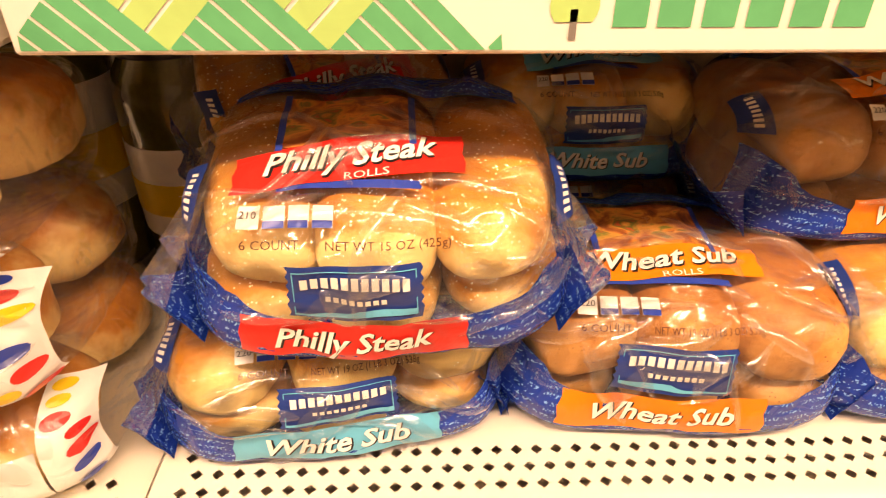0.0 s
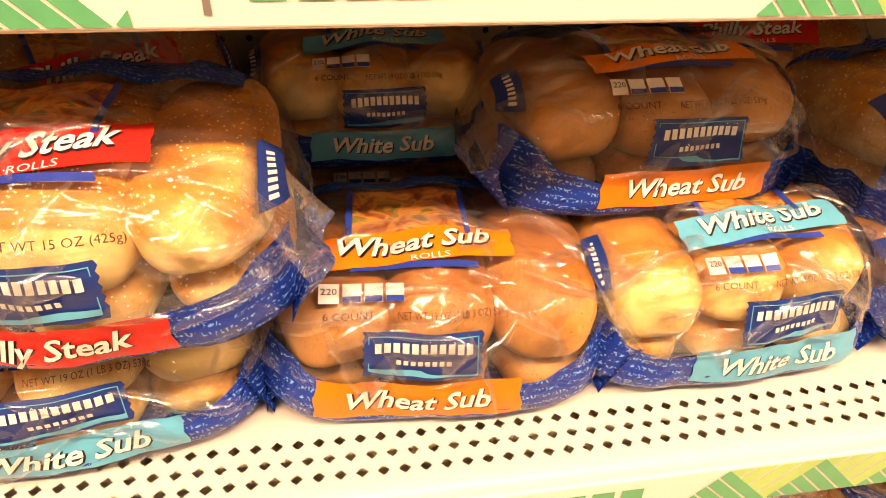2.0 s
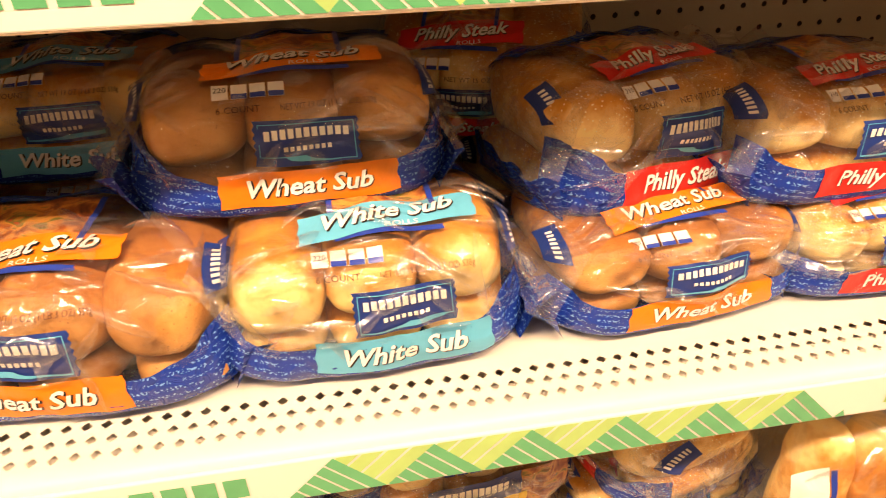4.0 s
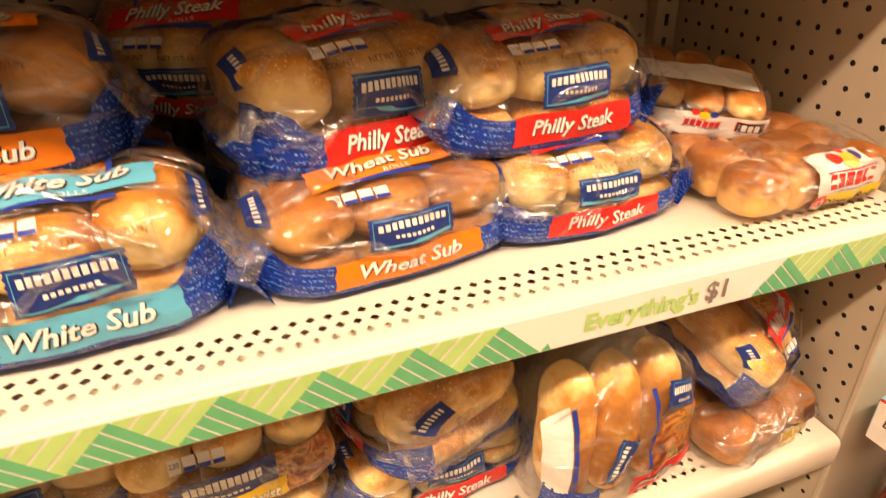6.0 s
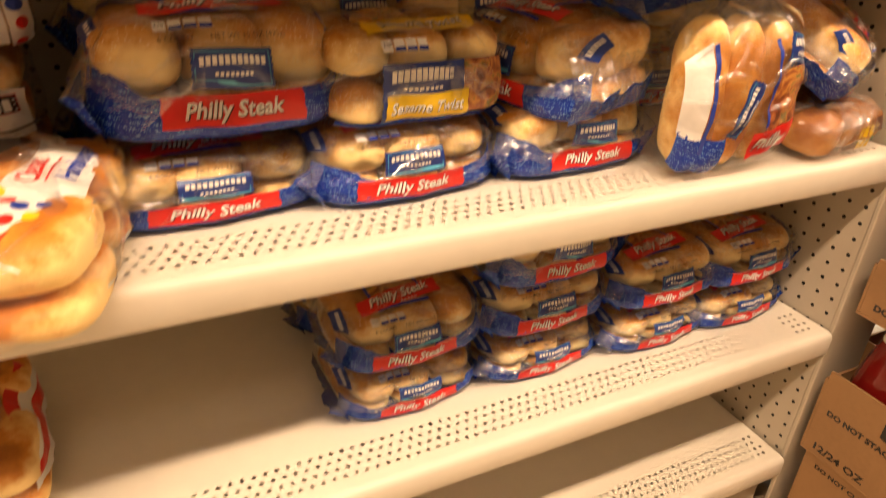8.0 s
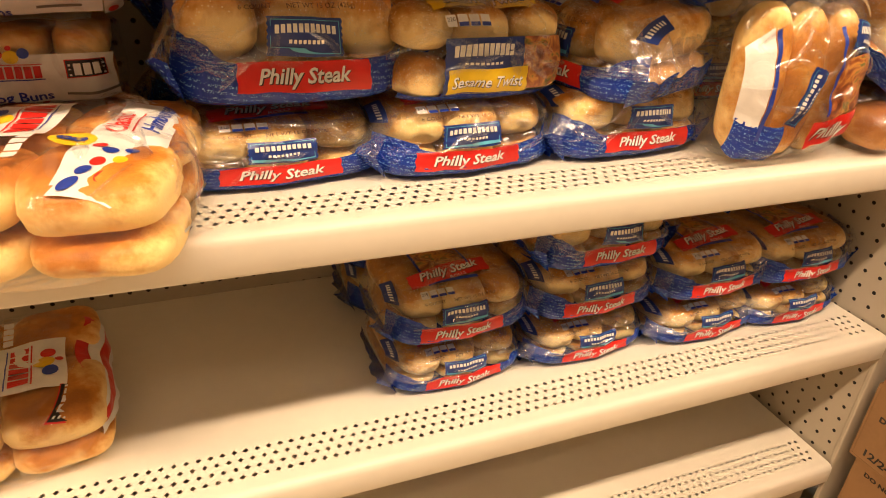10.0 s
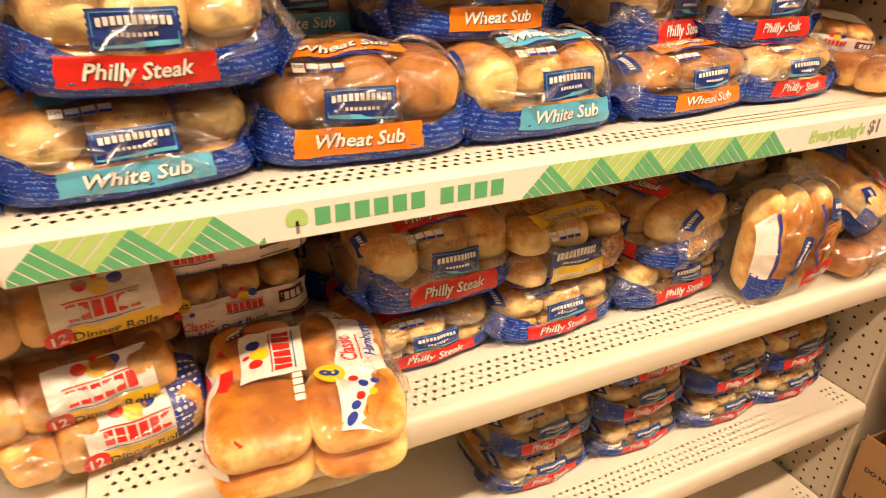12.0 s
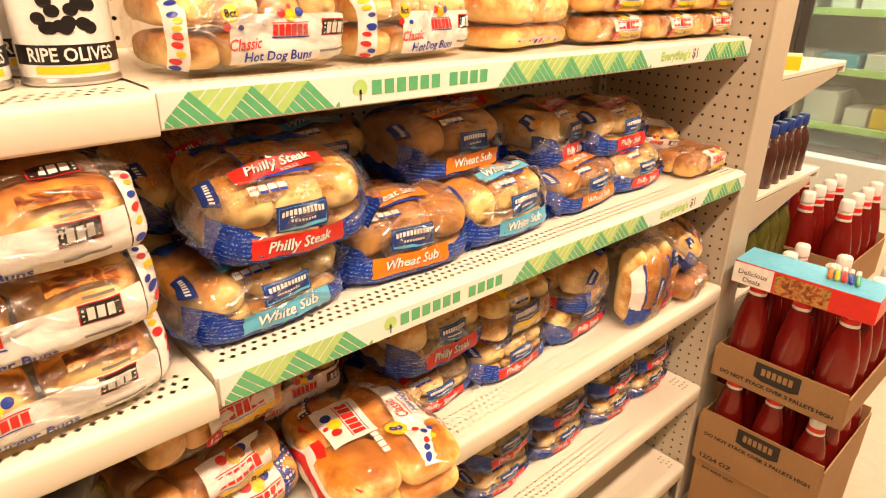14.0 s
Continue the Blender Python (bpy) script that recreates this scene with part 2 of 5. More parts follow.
M = {
    "shelf": paint("cream_shelf_paint", (0.77, 0.72, 0.61), 0.38, 0.03, 12),
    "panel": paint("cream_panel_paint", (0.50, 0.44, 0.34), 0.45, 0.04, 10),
    "strip": paint("white_strip_plastic", (0.82, 0.80, 0.74), 0.14, 0.02, 10, bump=0.02),
    # near-black colour that paints the shade inside holes and slots
    "dark": paint("painted_hole_shade", (0.03, 0.028, 0.025), 0.8),
    "green": ink("green_print", (0.11, 0.45, 0.21), 0.16, 0.0),
    "lime": ink("lime_print", (0.43, 0.67, 0.22), 0.16, 0.0),
    "grey": ink("grey_print", (0.22, 0.2, 0.18), 0.2, 0.0),
    "film": film_material("clear_film"),
    "fold": film_material("folded_film", 1.8, haze=0.03, crinkle=0.003, rough=0.15, ior=1.75),
    "tail": film_material("gathered_film", 1.3, haze=0.07),
    "bluefilm": script_ink("blue_script_film", (0.009, 0.038, 0.31), (0.16, 0.38, 0.80)),
    "navy": ink("navy_print", (0.014, 0.040, 0.22)),
    "red": ink("red_print", (0.70, 0.025, 0.018)),
    "orange": ink("orange_print", (0.85, 0.22, 0.012)),
    "sky": ink("sky_blue_print", (0.11, 0.46, 0.68)),
    "yellow": ink("yellow_print", (0.86, 0.58, 0.02)),
    "white": ink("white_print", (0.84, 0.82, 0.78)),
    "black": ink("black_print", (0.015, 0.013, 0.013)),
    "brown": ink("brown_print", (0.10, 0.035, 0.02)),
    "blue": ink("blue_print", (0.02, 0.05, 0.35)),
    "food": photo_ink("sandwich_print", [(0.3, (0.08, 0.02, 0.01)), (0.46, (0.30, 0.085, 0.025)), (0.56, (0.60, 0.27, 0.06)), (0.63, (0.13, 0.15, 0.03)), (0.72, (0.45, 0.06, 0.03))]),
    "roll": bread("golden_crust", (0.64, 0.27, 0.035), (0.95, 0.70, 0.27)),
    "seeded": bread("seeded_crust", (0.62, 0.27, 0.035), (0.96, 0.74, 0.32), speck=(0.98, 0.88, 0.58), seeds=0.19),
    "wheat": bread("wheat_crust", (0.39, 0.145, 0.027), (0.62, 0.31, 0.085), speck=(0.22, 0.075, 0.014), seeds=0.13),
    "bun": bread("soft_bun_crust", (0.62, 0.235, 0.03), (0.94, 0.68, 0.27)),
    "dinner": bread("brown_dinner_crust", (0.42, 0.15, 0.02), (0.82, 0.50, 0.16)),
    "card": paint("brown_cardboard", (0.33, 0.185, 0.08), 0.75, 0.08, 25),
    "ketchup": paint("ketchup_red_bottle", (0.17, 0.008, 0.006), 0.12, 0.05, 10, coat=0.2),
    "cap": paint("white_cap_plastic", (0.8, 0.78, 0.74), 0.35, 0.02, 20),
    "sauce": paint("dark_sauce_bottle", (0.06, 0.018, 0.012), 0.12, 0.05, 10, coat=0.5),
    "pickle": paint("pickle_jar_green", (0.10, 0.10, 0.015), 0.08, 0.2, 60, coat=0.6),
    "steel": paint("brushed_door_steel", (0.32, 0.31, 0.30), 0.35, 0.05, 20, metal=0.9),
    "tin": paint("tin_can_rim", (0.6, 0.58, 0.55), 0.3, 0.03, 20, metal=0.9),
    "floor": paint("beige_vinyl_tile", (0.52, 0.42, 0.28), 0.35, 0.10, 9),
    # darkened on purpose: keeps light bounced off walls and ceiling low
    "wall": paint("low_bounce_wall_paint", (0.15, 0.125, 0.10), 0.7, 0.04, 6),
    "frost": paint("freezer_liner", (0.70, 0.74, 0.72), 0.5, 0.05, 8),
}


# ---- mesh helpers ----
def mesh_object(name, verts, faces, material, parent=None, smooth=False, label="", uvs=None):
    me = bpy.data.meshes.new(name)
    me.from_pydata([tuple(v) for v in verts], [], faces)
    if uvs is not None:
        layer = me.uv_layers.new(name="UVMap")
        for loop in me.loops:
            layer.data[loop.index].uv = uvs[loop.vertex_index]
    if smooth:
        me.polygons.foreach_set("use_smooth", [True] * len(me.polygons))
    me.materials.append(material)
    me.update()
    ob = new(name, me)
    ob.parent = parent
    return tagged(ob, label) if label else ob


def part(name, bm, material, parent, label="", smooth=False):
    me = bpy.data.meshes.new(name)
    bm.to_mesh(me)
    bm.free()
    if smooth:
        me.polygons.foreach_set("use_smooth", [True] * len(me.polygons))
    me.materials.append(material)
    ob = new(name, me)
    ob.parent = parent
    return tagged(ob, label) if label else ob


def box_bm(x0, x1, y0, y1, z0, z1, bevel=0.0, seg=2):
    bm = bmesh.new()
    bmesh.ops.create_cube(bm, size=1.0)
    for v in bm.verts:
        v.co = ((x0 + x1) / 2 + v.co.x * (x1 - x0), (y0 + y1) / 2 + v.co.y * (y1 - y0), (z0 + z1) / 2 + v.co.z * (z1 - z0))
    if bevel:
        bmesh.ops.bevel(bm, geom=list(bm.edges), offset=bevel, segments=seg, affect="EDGES", profile=0.5)
    return bm


def box(name, x0, x1, y0, y1, z0, z1, material, parent=None, bevel=0.0, label=""):
    return part(name, box_bm(x0, x1, y0, y1, z0, z1, bevel), material, parent, label, smooth=False)


def thing(name, m, label, category, group="", kind=""):
    ob = new(name)
    ob.matrix_basis = m
    ob.empty_display_size = 0.02
    return tagged(ob, label, category, group, kind)


def lathe(name, profile, material, parent, seg=24, label="", squash=1.0):
    """A turned body from (radius, height) pairs."""
    verts, faces = [], []
    for r, z in profile:
        for k in range(seg):
            a = 2 * math.pi * k / seg
            verts.append((r * math.cos(a), r * math.sin(a) * squash, z))
    for i in range(len(profile) - 1):
        for k in range(seg):
            a, b2 = i * seg + k, i * seg + (k + 1) % seg
            faces.append((a, b2, b2 + seg, a + seg))
    faces.append(tuple(range(seg))[::-1])
    faces.append(tuple(range((len(profile) - 1) * seg, len(profile) * seg)))
    return mesh_object(name, verts, faces, material, parent, True, label)


TEXTS = {}


def text_shape(words, bold=0.0, shear=0.0, spacing=1.0):
    """Letters of the built-in font as a flat mesh: vertices centred, cap height about 1."""
    key = (words, bold, shear, spacing)
    if key not in TEXTS:
        cu = bpy.data.curves.new("letters", "FONT")
        cu.body, cu.size, cu.resolution_u, cu.offset, cu.shear, cu.space_character = words, 1.0, 2, bold, shear, spacing
        cu.align_x = "CENTER"
        ob = bpy.data.objects.new("letters", cu)
        scene.collection.objects.link(ob)
        me = bpy.data.meshes.new_from_object(ob)
        TEXTS[key] = ([(v.co.x, v.co.y) for v in me.vertices], [tuple(p.vertices) for p in me.polygons])
        bpy.data.objects.remove(ob)
        bpy.data.curves.remove(cu)
        bpy.data.meshes.remove(me)
    return TEXTS[key]


def flat_text(name, words, at, size, material, parent, bold=0.0, shear=0.0, width=None, right=(1, 0, 0), up=(0, 0, 1), label=""):
    """Lettering on a flat face; width squeezes it to a length."""
    pts, faces = text_shape(words, bold, shear)
    span = max(p[0] for p in pts) - min(p[0] for p in pts)
    sx = width / span if width else size
    at, right, up = Vector(at), Vector(right), Vector(up)
    return mesh_object(name, [at + right * (x * sx) + up * ((y - 0.33) * size) for x, y in pts], faces, material, parent, False, label)


# ---- wrapped goods ----
def power(v, n):
    return math.copysign(abs(v) ** n, v)


class Wrap:
    """The skin of a filled bag, W wide, D deep, H high, standing on z = 0, front to -y."""

    def __init__(self, W, D, H, seed=0, lobes=3, nx=3.4, nz=2.6, crush=0.0048, lobe=0.035, nb=6.0, flare=0.07):
        self.nb, self.flare = nb, flare
        self.W, self.D, self.H, self.seed, self.lobes = W, D, H, seed, lobes
        self.nx, self.nz, self.crush, self.lobe = nx, nz, crush, lobe
        self.th = [math.radians(-120 + 0.75 * k) for k in range(481)]
        pts = [self.raw(0.0, t)[1:] for t in self.th]
        s, acc = [0.0], 0.0
        for p, q in zip(pts, pts[1:]):
            acc += math.hypot(q[0] - p[0], q[1] - p[1])
            s.append(acc)
        zero = s[160]
        self.s = [v - zero for v in s]

    def raw(self, x, t):
        u = max(-1.0, min(1.0, 2 * x / self.W))
        c = (1 - abs(u) ** self.nx) ** (1 / self.nx)
        c = c * (1 + self.lobe * math.cos(math.pi * self.lobes * (u + 1) - math.pi) * (0.5 + 0.5 * math.sin(t)))
        n = self.nz if t > 0 and t < math.pi else self.nb
        y = -self.D / 2 * c * power(math.cos(t), 2 / n)
        z = self.H / 2 * (1 + c ** (0.8 if math.sin(t) > 0 else 0.3) * power(math.sin(t), 2 / n))
        low = max(0.0, 1 - z / (self.H * 0.42))
        return (x * (1 + self.flare * low - 0.9 * self.flare * max(0.0, z / self.H - 0.4) / 0.6), y * (1 + self.flare * low), max(z, 0.0))

    def point(self, x, t, off=0.0):
        p = Vector(self.raw(x, t))
        n = Vector((1.6 * abs(2 * x / self.W) ** 4 * (1 if x > 0 else -1), -math.cos(t) * 1.1, math.sin(t))).normalized()
        q = Vector((p.x * 22 + self.seed * 7.3, p.y * 22, p.z * 26 + self.seed * 3.1))
        d = (noise.noise(q) + 0.45) * self.crush + noise.noise(q * 2.6) * self.crush * 0.45 + (0.3 - abs(noise.noise(q * 1.7))) * self.crush * 0.5
        edge = min(1.0, p.z / 0.02)
        p = p + n * (d * edge + off)
        p.z = max(p.z, 0.0004 + off * 0.4)
        return p

    def on(self, x, s, off=0.0012):
        return self.point(x, float(np.interp(s, self.s, self.th)), off)

    def skin(self, parent, name="film", material=None, label="clear crinkled plastic film"):
        nu, nv = 44, 64
        verts, faces = [], []
        for i in range(nu + 1):
            u = power(math.sin(math.pi / 2 * (2 * i / nu - 1)), 2 / self.nx)
            for j in range(nv):
                verts.append(self.point(u * self.W / 2, 2 * math.pi * j / nv))
        for i in range(nu):
            for j in range(nv):
                a, b2 = i * nv + j, i * nv + (j + 1) % nv
                faces.append((a, a + nv, b2 + nv, b2))
        return mesh_object(name, verts, faces, material or M["film"], parent, True, label)

    def folds(self, parent, count=34):
        """Creases of the film standing off the skin, each a small soft ridge."""
        rnd = random.Random(self.seed * 77 + 13)
        verts, faces = [], []
        for n in range(count):
            x, s = self.W * rnd.uniform(-0.43, 0.43), self.H * rnd.uniform(-0.15, 1.15)
            ang = rnd.gauss(0.0, 0.55) - 0.9 * x / self.W
            length, wide, high = rnd.uniform(0.018, 0.075), rnd.uniform(0.0022, 0.0062), rnd.uniform(0.0020, 0.0048)
            bend = rnd.uniform(-9.0, 9.0)
            k, seg = len(verts), 9
            for i in range(seg + 1):
                f = i / seg - 0.5
                g = (1 - (2 * f) ** 2) ** 0.6
                a = ang + bend * f * length
                cx, cs = x + f * length * math.cos(a), s + f * length * math.sin(a)
                for j, h in ((-1.0, 0.0), (-0.45, 0.7), (0.0, 1.0), (0.45, 0.7), (1.0, 0.0)):
                    d = j * wide * max(g, 0.15)
                    px = max(-self.W * 0.48, min(self.W * 0.48, cx - d * math.sin(a)))
                    verts.append(self.on(px, cs + d * math.cos(a), 0.0030 + h * high * g))
            for i in range(seg):
                for j in range(4):
                    a = k + i * 5 + j
                    faces.append((a, a + 5, a + 6, a + 1))
        tagged(mesh_object("film_folds", verts, faces, M["fold"], parent, True), "crumpled creases of the clear film", kind="stuff")

    def fins(self, parent, reach=0.021):
        """Gusset ears of loose film at both sides: clear from the shoulder to the tip, blue below it."""
        for side in (-1, 1):
            tip_z = self.H * (0.36 + 0.06 * noise.noise(Vector((self.seed * 2.1, side, 0.5))))
            for name, mat, root_x, root_z in (("side_fin", M["tail"], 0.40, 0.90), ("blue_fin", M["bluefilm"], 0.47, 0.04)):
                verts, faces, uvs = [], [], []
                nr = 8
                for i in range(25):
                    g = i / 24
                    y = self.D * (-0.41 + 0.74 * g)
                    k = noise.noise(Vector((i * 0.37, self.seed * 3.3, side * 2.0)))
                    r = reach * (0.85 + 0.7 * k) * min(1.0, g / 0.10 + 0.25) * (1 - g ** 2.2)
                    for j in range(nr + 1):
                        f = j / nr
                        x0, z0 = self.W * root_x, self.H * root_z
                        x1, z1 = self.W * 0.5 + r, tip_z + 0.010 * k
                        pleat = 0.0022 * math.sin(i * 1.35 + 4.0 * f + self.seed) * math.sin(math.pi * f) + 0.003 * f * math.sin(i * 0.9 + self.seed)
                        verts.append((side * (x0 + (x1 - x0) * f), y - 0.005 * f * (1 - g), max(0.001, z0 + (z1 - z0) * f + pleat)))
                        uvs.append((y, f * 0.04))
                for i in range(24):
                    for j in range(nr):
                        a = i * (nr + 1) + j
                        faces.append((a, a + nr + 1, a + nr + 2, a + 1))
                mesh_object(name, verts, faces, mat, parent, True, "loose film ear at the side of the bag", uvs)

    def patch(self, name, x0, x1, s0, s1, material, parent, off=0.0012, label="", top=None, bottom=None, nx=None, ns=None, jag=0.0, slant=0.0, arch=0.0):
        """A printed area of the skin; top and bottom shape its edges, slant shears it, arch bows it."""
        nx = nx or max(4, int(abs(x1 - x0) / 0.006))
        ns = ns or max(3, int(abs(s1 - s0) / 0.006))
        verts, faces, uvs = [], [], []
        for i in range(nx + 1):
            f = i / nx
            x = x0 + (x1 - x0) * f
            lo = s0 + (bottom(f) if bottom else 0.0)
            hi = s1 + (top(f) if top else 0.0)
            bend = slant * (f - 0.5) + arch * (1 - (2 * f - 1) ** 2)
            for j in range(ns + 1):
                g = j / ns
                s = lo + (hi - lo) * g + bend
                dx = jag * (1 if j % 2 else -1) if i in (0, nx) and 0 < j < ns else 0.0
                verts.append(self.on(x + dx, s, off))
                uvs.append((x, s))
        for i in range(nx):
            for j in range(ns):
                a = i * (ns + 1) + j
                faces.append((a, a + ns + 1, a + ns + 2, a + 1))
        return mesh_object(name, verts, faces, material, parent, True, label, uvs)

    def letters(self, name, words, x, s, size, material, parent, off=0.002, bold=0.0, shear=0.0, width=None, slant=0.0, turn=0.0, label="", arch=0.0):
        pts, faces = text_shape(words, bold, shear)
        lo, hi = min(p[0] for p in pts), max(p[0] for p in pts)
        sx = width / (hi - lo) if width else size
        ct, st = math.cos(turn), math.sin(turn)
        verts = []
        for px, py in pts:
            a, c = (px - (lo + hi) / 2) * sx, (py - 0.33) * size
            c += slant * a + (arch * (1 - (2 * a / width) ** 2) if width else 0.0)
            verts.append(self.on(x + a * ct - c * st, s + a * st + c * ct, off))
        return mesh_object(name, verts, faces, material, parent, False, label)

    def bars(self, name, rects, material, parent, off=0.002, label="", turn=0.0, about=(0, 0)):
        """Several small printed blocks as one print."""
        verts, faces = [], []
        ct, st = math.cos(turn), math.sin(turn)
        for x0, x1, s0, s1 in rects:
            k = len(verts)
            n = max(1, int(abs(x1 - x0) / 0.003))
            for i in range(n + 1):
                for ss in (s0, s1):
                    a, c = x0 + (x1 - x0) * i / n, ss
                    verts.append(self.on(about[0] + a * ct - c * st, about[1] + a * st + c * ct, off))
            for i in range(n):
                faces.append((k + 2 * i, k + 2 * i + 2, k + 2 * i + 3, k + 2 * i + 1))
        return mesh_object(name, verts, faces, material, parent, False, label)

    def dots(self, name, spots, material, parent, off=0.0022, turn=0.0, about=(0, 0), label=""):
        verts, faces = [], []
        ct, st = math.cos(turn), math.sin(turn)
        for x, s, r in spots:
            k = len(verts)
            verts.append(self.on(about[0] + x * ct - s * st, about[1] + x * st + s * ct, off))
            for i in range(14):
                a = 2 * math.pi * i / 14
                px, ps = x + r * math.cos(a), s + r * 0.92 * math.sin(a)
                verts.append(self.on(about[0] + px * ct - ps * st, about[1] + px * st + ps * ct, off))
            faces += [(k, k + 1 + i, k + 1 + (i + 1) % 14) for i in range(14)]
        return mesh_object(name, verts, faces, material, parent, False, label)


def loaf(name, L, Wd, Ht, material, parent, at=(0, 0, 0), seed=0, turn=0.0, n=2.5, nl=2.6, slit=0.0, tilt=0.0):
    """One baked roll: long axis y, rounded ends, uneven crust, flat underside."""
    verts, faces = [], []
    nu, nv = 18, 20
    m = Matrix.Translation(at) @ Euler((tilt, 0, turn)).to_matrix().to_4x4()
    for i in range(nu + 1):
        a = math.pi * (i / nu - 0.5)
        yy, cc = math.sin(a), max(math.cos(a), 0.0)
        yy, cc = power(yy, 2 / nl), cc ** (2 / nl)
        for j in range(nv):
            t = 2 * math.pi * j / nv
            xx, zz = power(math.cos(t), 2 / n), power(math.sin(t), 2 / n)
            zz = zz * (1.0 if zz > 0 else 0.82)
            p = Vector((xx * cc * Wd / 2, yy * L / 2, zz * cc * Ht / 2))
            d = noise.noise(Vector((p.x * 34 + seed * 5.7, p.y * 26 + seed, p.z * 34))) * 0.09 * Ht
            if slit and abs(zz - slit) < 0.22:
                d -= 0.055 * Ht * (1 - abs(zz - slit) / 0.22) * cc
            p = p + p.normalized() * d
            verts.append(m @ p)
    for i in range(nu):
        for j in range(nv):
            a, b2 = i * nv + j, i * nv + (j + 1) % nv
            faces.append((a, b2, b2 + nv, a + nv))
    faces.append(tuple(range(nv)))
    faces.append(tuple(range(nu * nv, nu * nv + nv))[::-1])
    return mesh_object(name, verts, faces, material, parent, True)


def tail(w, parent, z=0.6, length=0.05):
    """The gathered, tied end of a bag behind it."""
    verts, faces = [], []
    n, k = 9, 16
    for i in range(n):
        f = i / (n - 1)
        r = 0.030 * (1 - f) ** 1.4 + 0.006 + 0.016 * max(0, f - 0.55) * 2
        for j in range(k):
            a = 2 * math.pi * j / k
            rr = r * (1 + 0.22 * math.sin(5 * a + 2 * f))
            verts.append((rr * 1.5 * math.cos(a), w.D * 0.44 + f * length, w.H * z + rr * math.sin(a) + 0.006 * f))
    for i in range(n - 1):
        for j in range(k):
            a, b2 = i * k + j, i * k + (j + 1) % k
            faces.append((a, b2, b2 + k, a + k))
    mesh_object("gathered_end", verts, faces, M["tail"], parent, True, "twisted film end of the bag")


KINDS = {
    "philly": ("Philly Steak", "red", "seeded", "6 COUNT", "NET WT 15 OZ (425g)"),
    "white": ("White Sub", "sky", "roll", "6 COUNT", "NET WT 19 OZ (1 LB 3 OZ) 538g"),
    "wheat": ("Wheat Sub", "orange", "wheat", "6 COUNT", "NET WT 19 OZ (1 LB 3 OZ) 539g"),
}


def brand_plate(w, ob, x, s, wd=0.062, ht=0.025, turn=0.0):
    """Navy name plate of the bakery; its lettering as plain pale blocks."""
    ct, st = math.cos(turn), math.sin(turn)
    verts, faces = [], []
    nx, ns = 20, 10
    for i in range(nx + 1):
        for j in range(ns + 1):
            a, c = wd * (i / nx - 0.5), ht * (j / ns - 0.5)
            if i in (0, nx):
                a += 0.0007 * (1 if j % 2 else -1)
            verts.append(w.on(x + a * ct - c * st, s + a * st + c * ct, 0.0016))
    for i in range(nx):
        for j in range(ns):
            a = i * (ns + 1) + j
            faces.append((a, a + ns + 1, a + ns + 2, a + 1))
    plate = mesh_object("name_plate", verts, faces, M["navy"], ob, True, "navy printed name plate")
    k = wd / 0.062
    e, h, t = wd / 2 - 0.0025, ht / 2 - 0.0022, 0.0005
    w.bars("plate_border", [(-e, e, h - t, h), (-e, e, -h, -h + t), (-e, -e + t, -h, h), (e - t, e, -h, h)], M["sky"], plate, 0.0027, turn=turn, about=(x, s))
    rects = []
    for n in range(11):
        cx = (n - 5) * 0.0047 * k
        lift = 0.0012 * (1 - ((n - 5) / 5) ** 2)
        rects.append((cx - 0.00165 * k, cx + 0.00165 * k, 0.0005 + lift, 0.0064 * ht / 0.025 + lift))
    for n in range(8):
        cx = (n - 3.5) * 0.0037 * k
        rects.append((cx - 0.0012 * k, cx + 0.0012 * k, -0.0065, -0.0036))
    w.bars("plate_print", rects, M["white"], plate, 0.0028, turn=turn, about=(x, s))["kind"] = "stuff"


def nutrition(w, ob, x, s, first="210"):
    for n in range(4):
        cx = x + n * 0.0112
        tile = w.patch("nutrition_tile", cx - 0.0048, cx + 0.0048, s - 0.0055, s + 0.0055, M["white"], ob, 0.0016)
        if n:
            w.patch("tile_base", cx - 0.0046, cx + 0.0046, s - 0.0053, s - 0.0018, M["blue"], tile, 0.0022, ns=3, nx=4)
        else:
            w.letters("lettering", first, cx, s + 0.001, 0.0052, M["black"], tile, 0.0022)


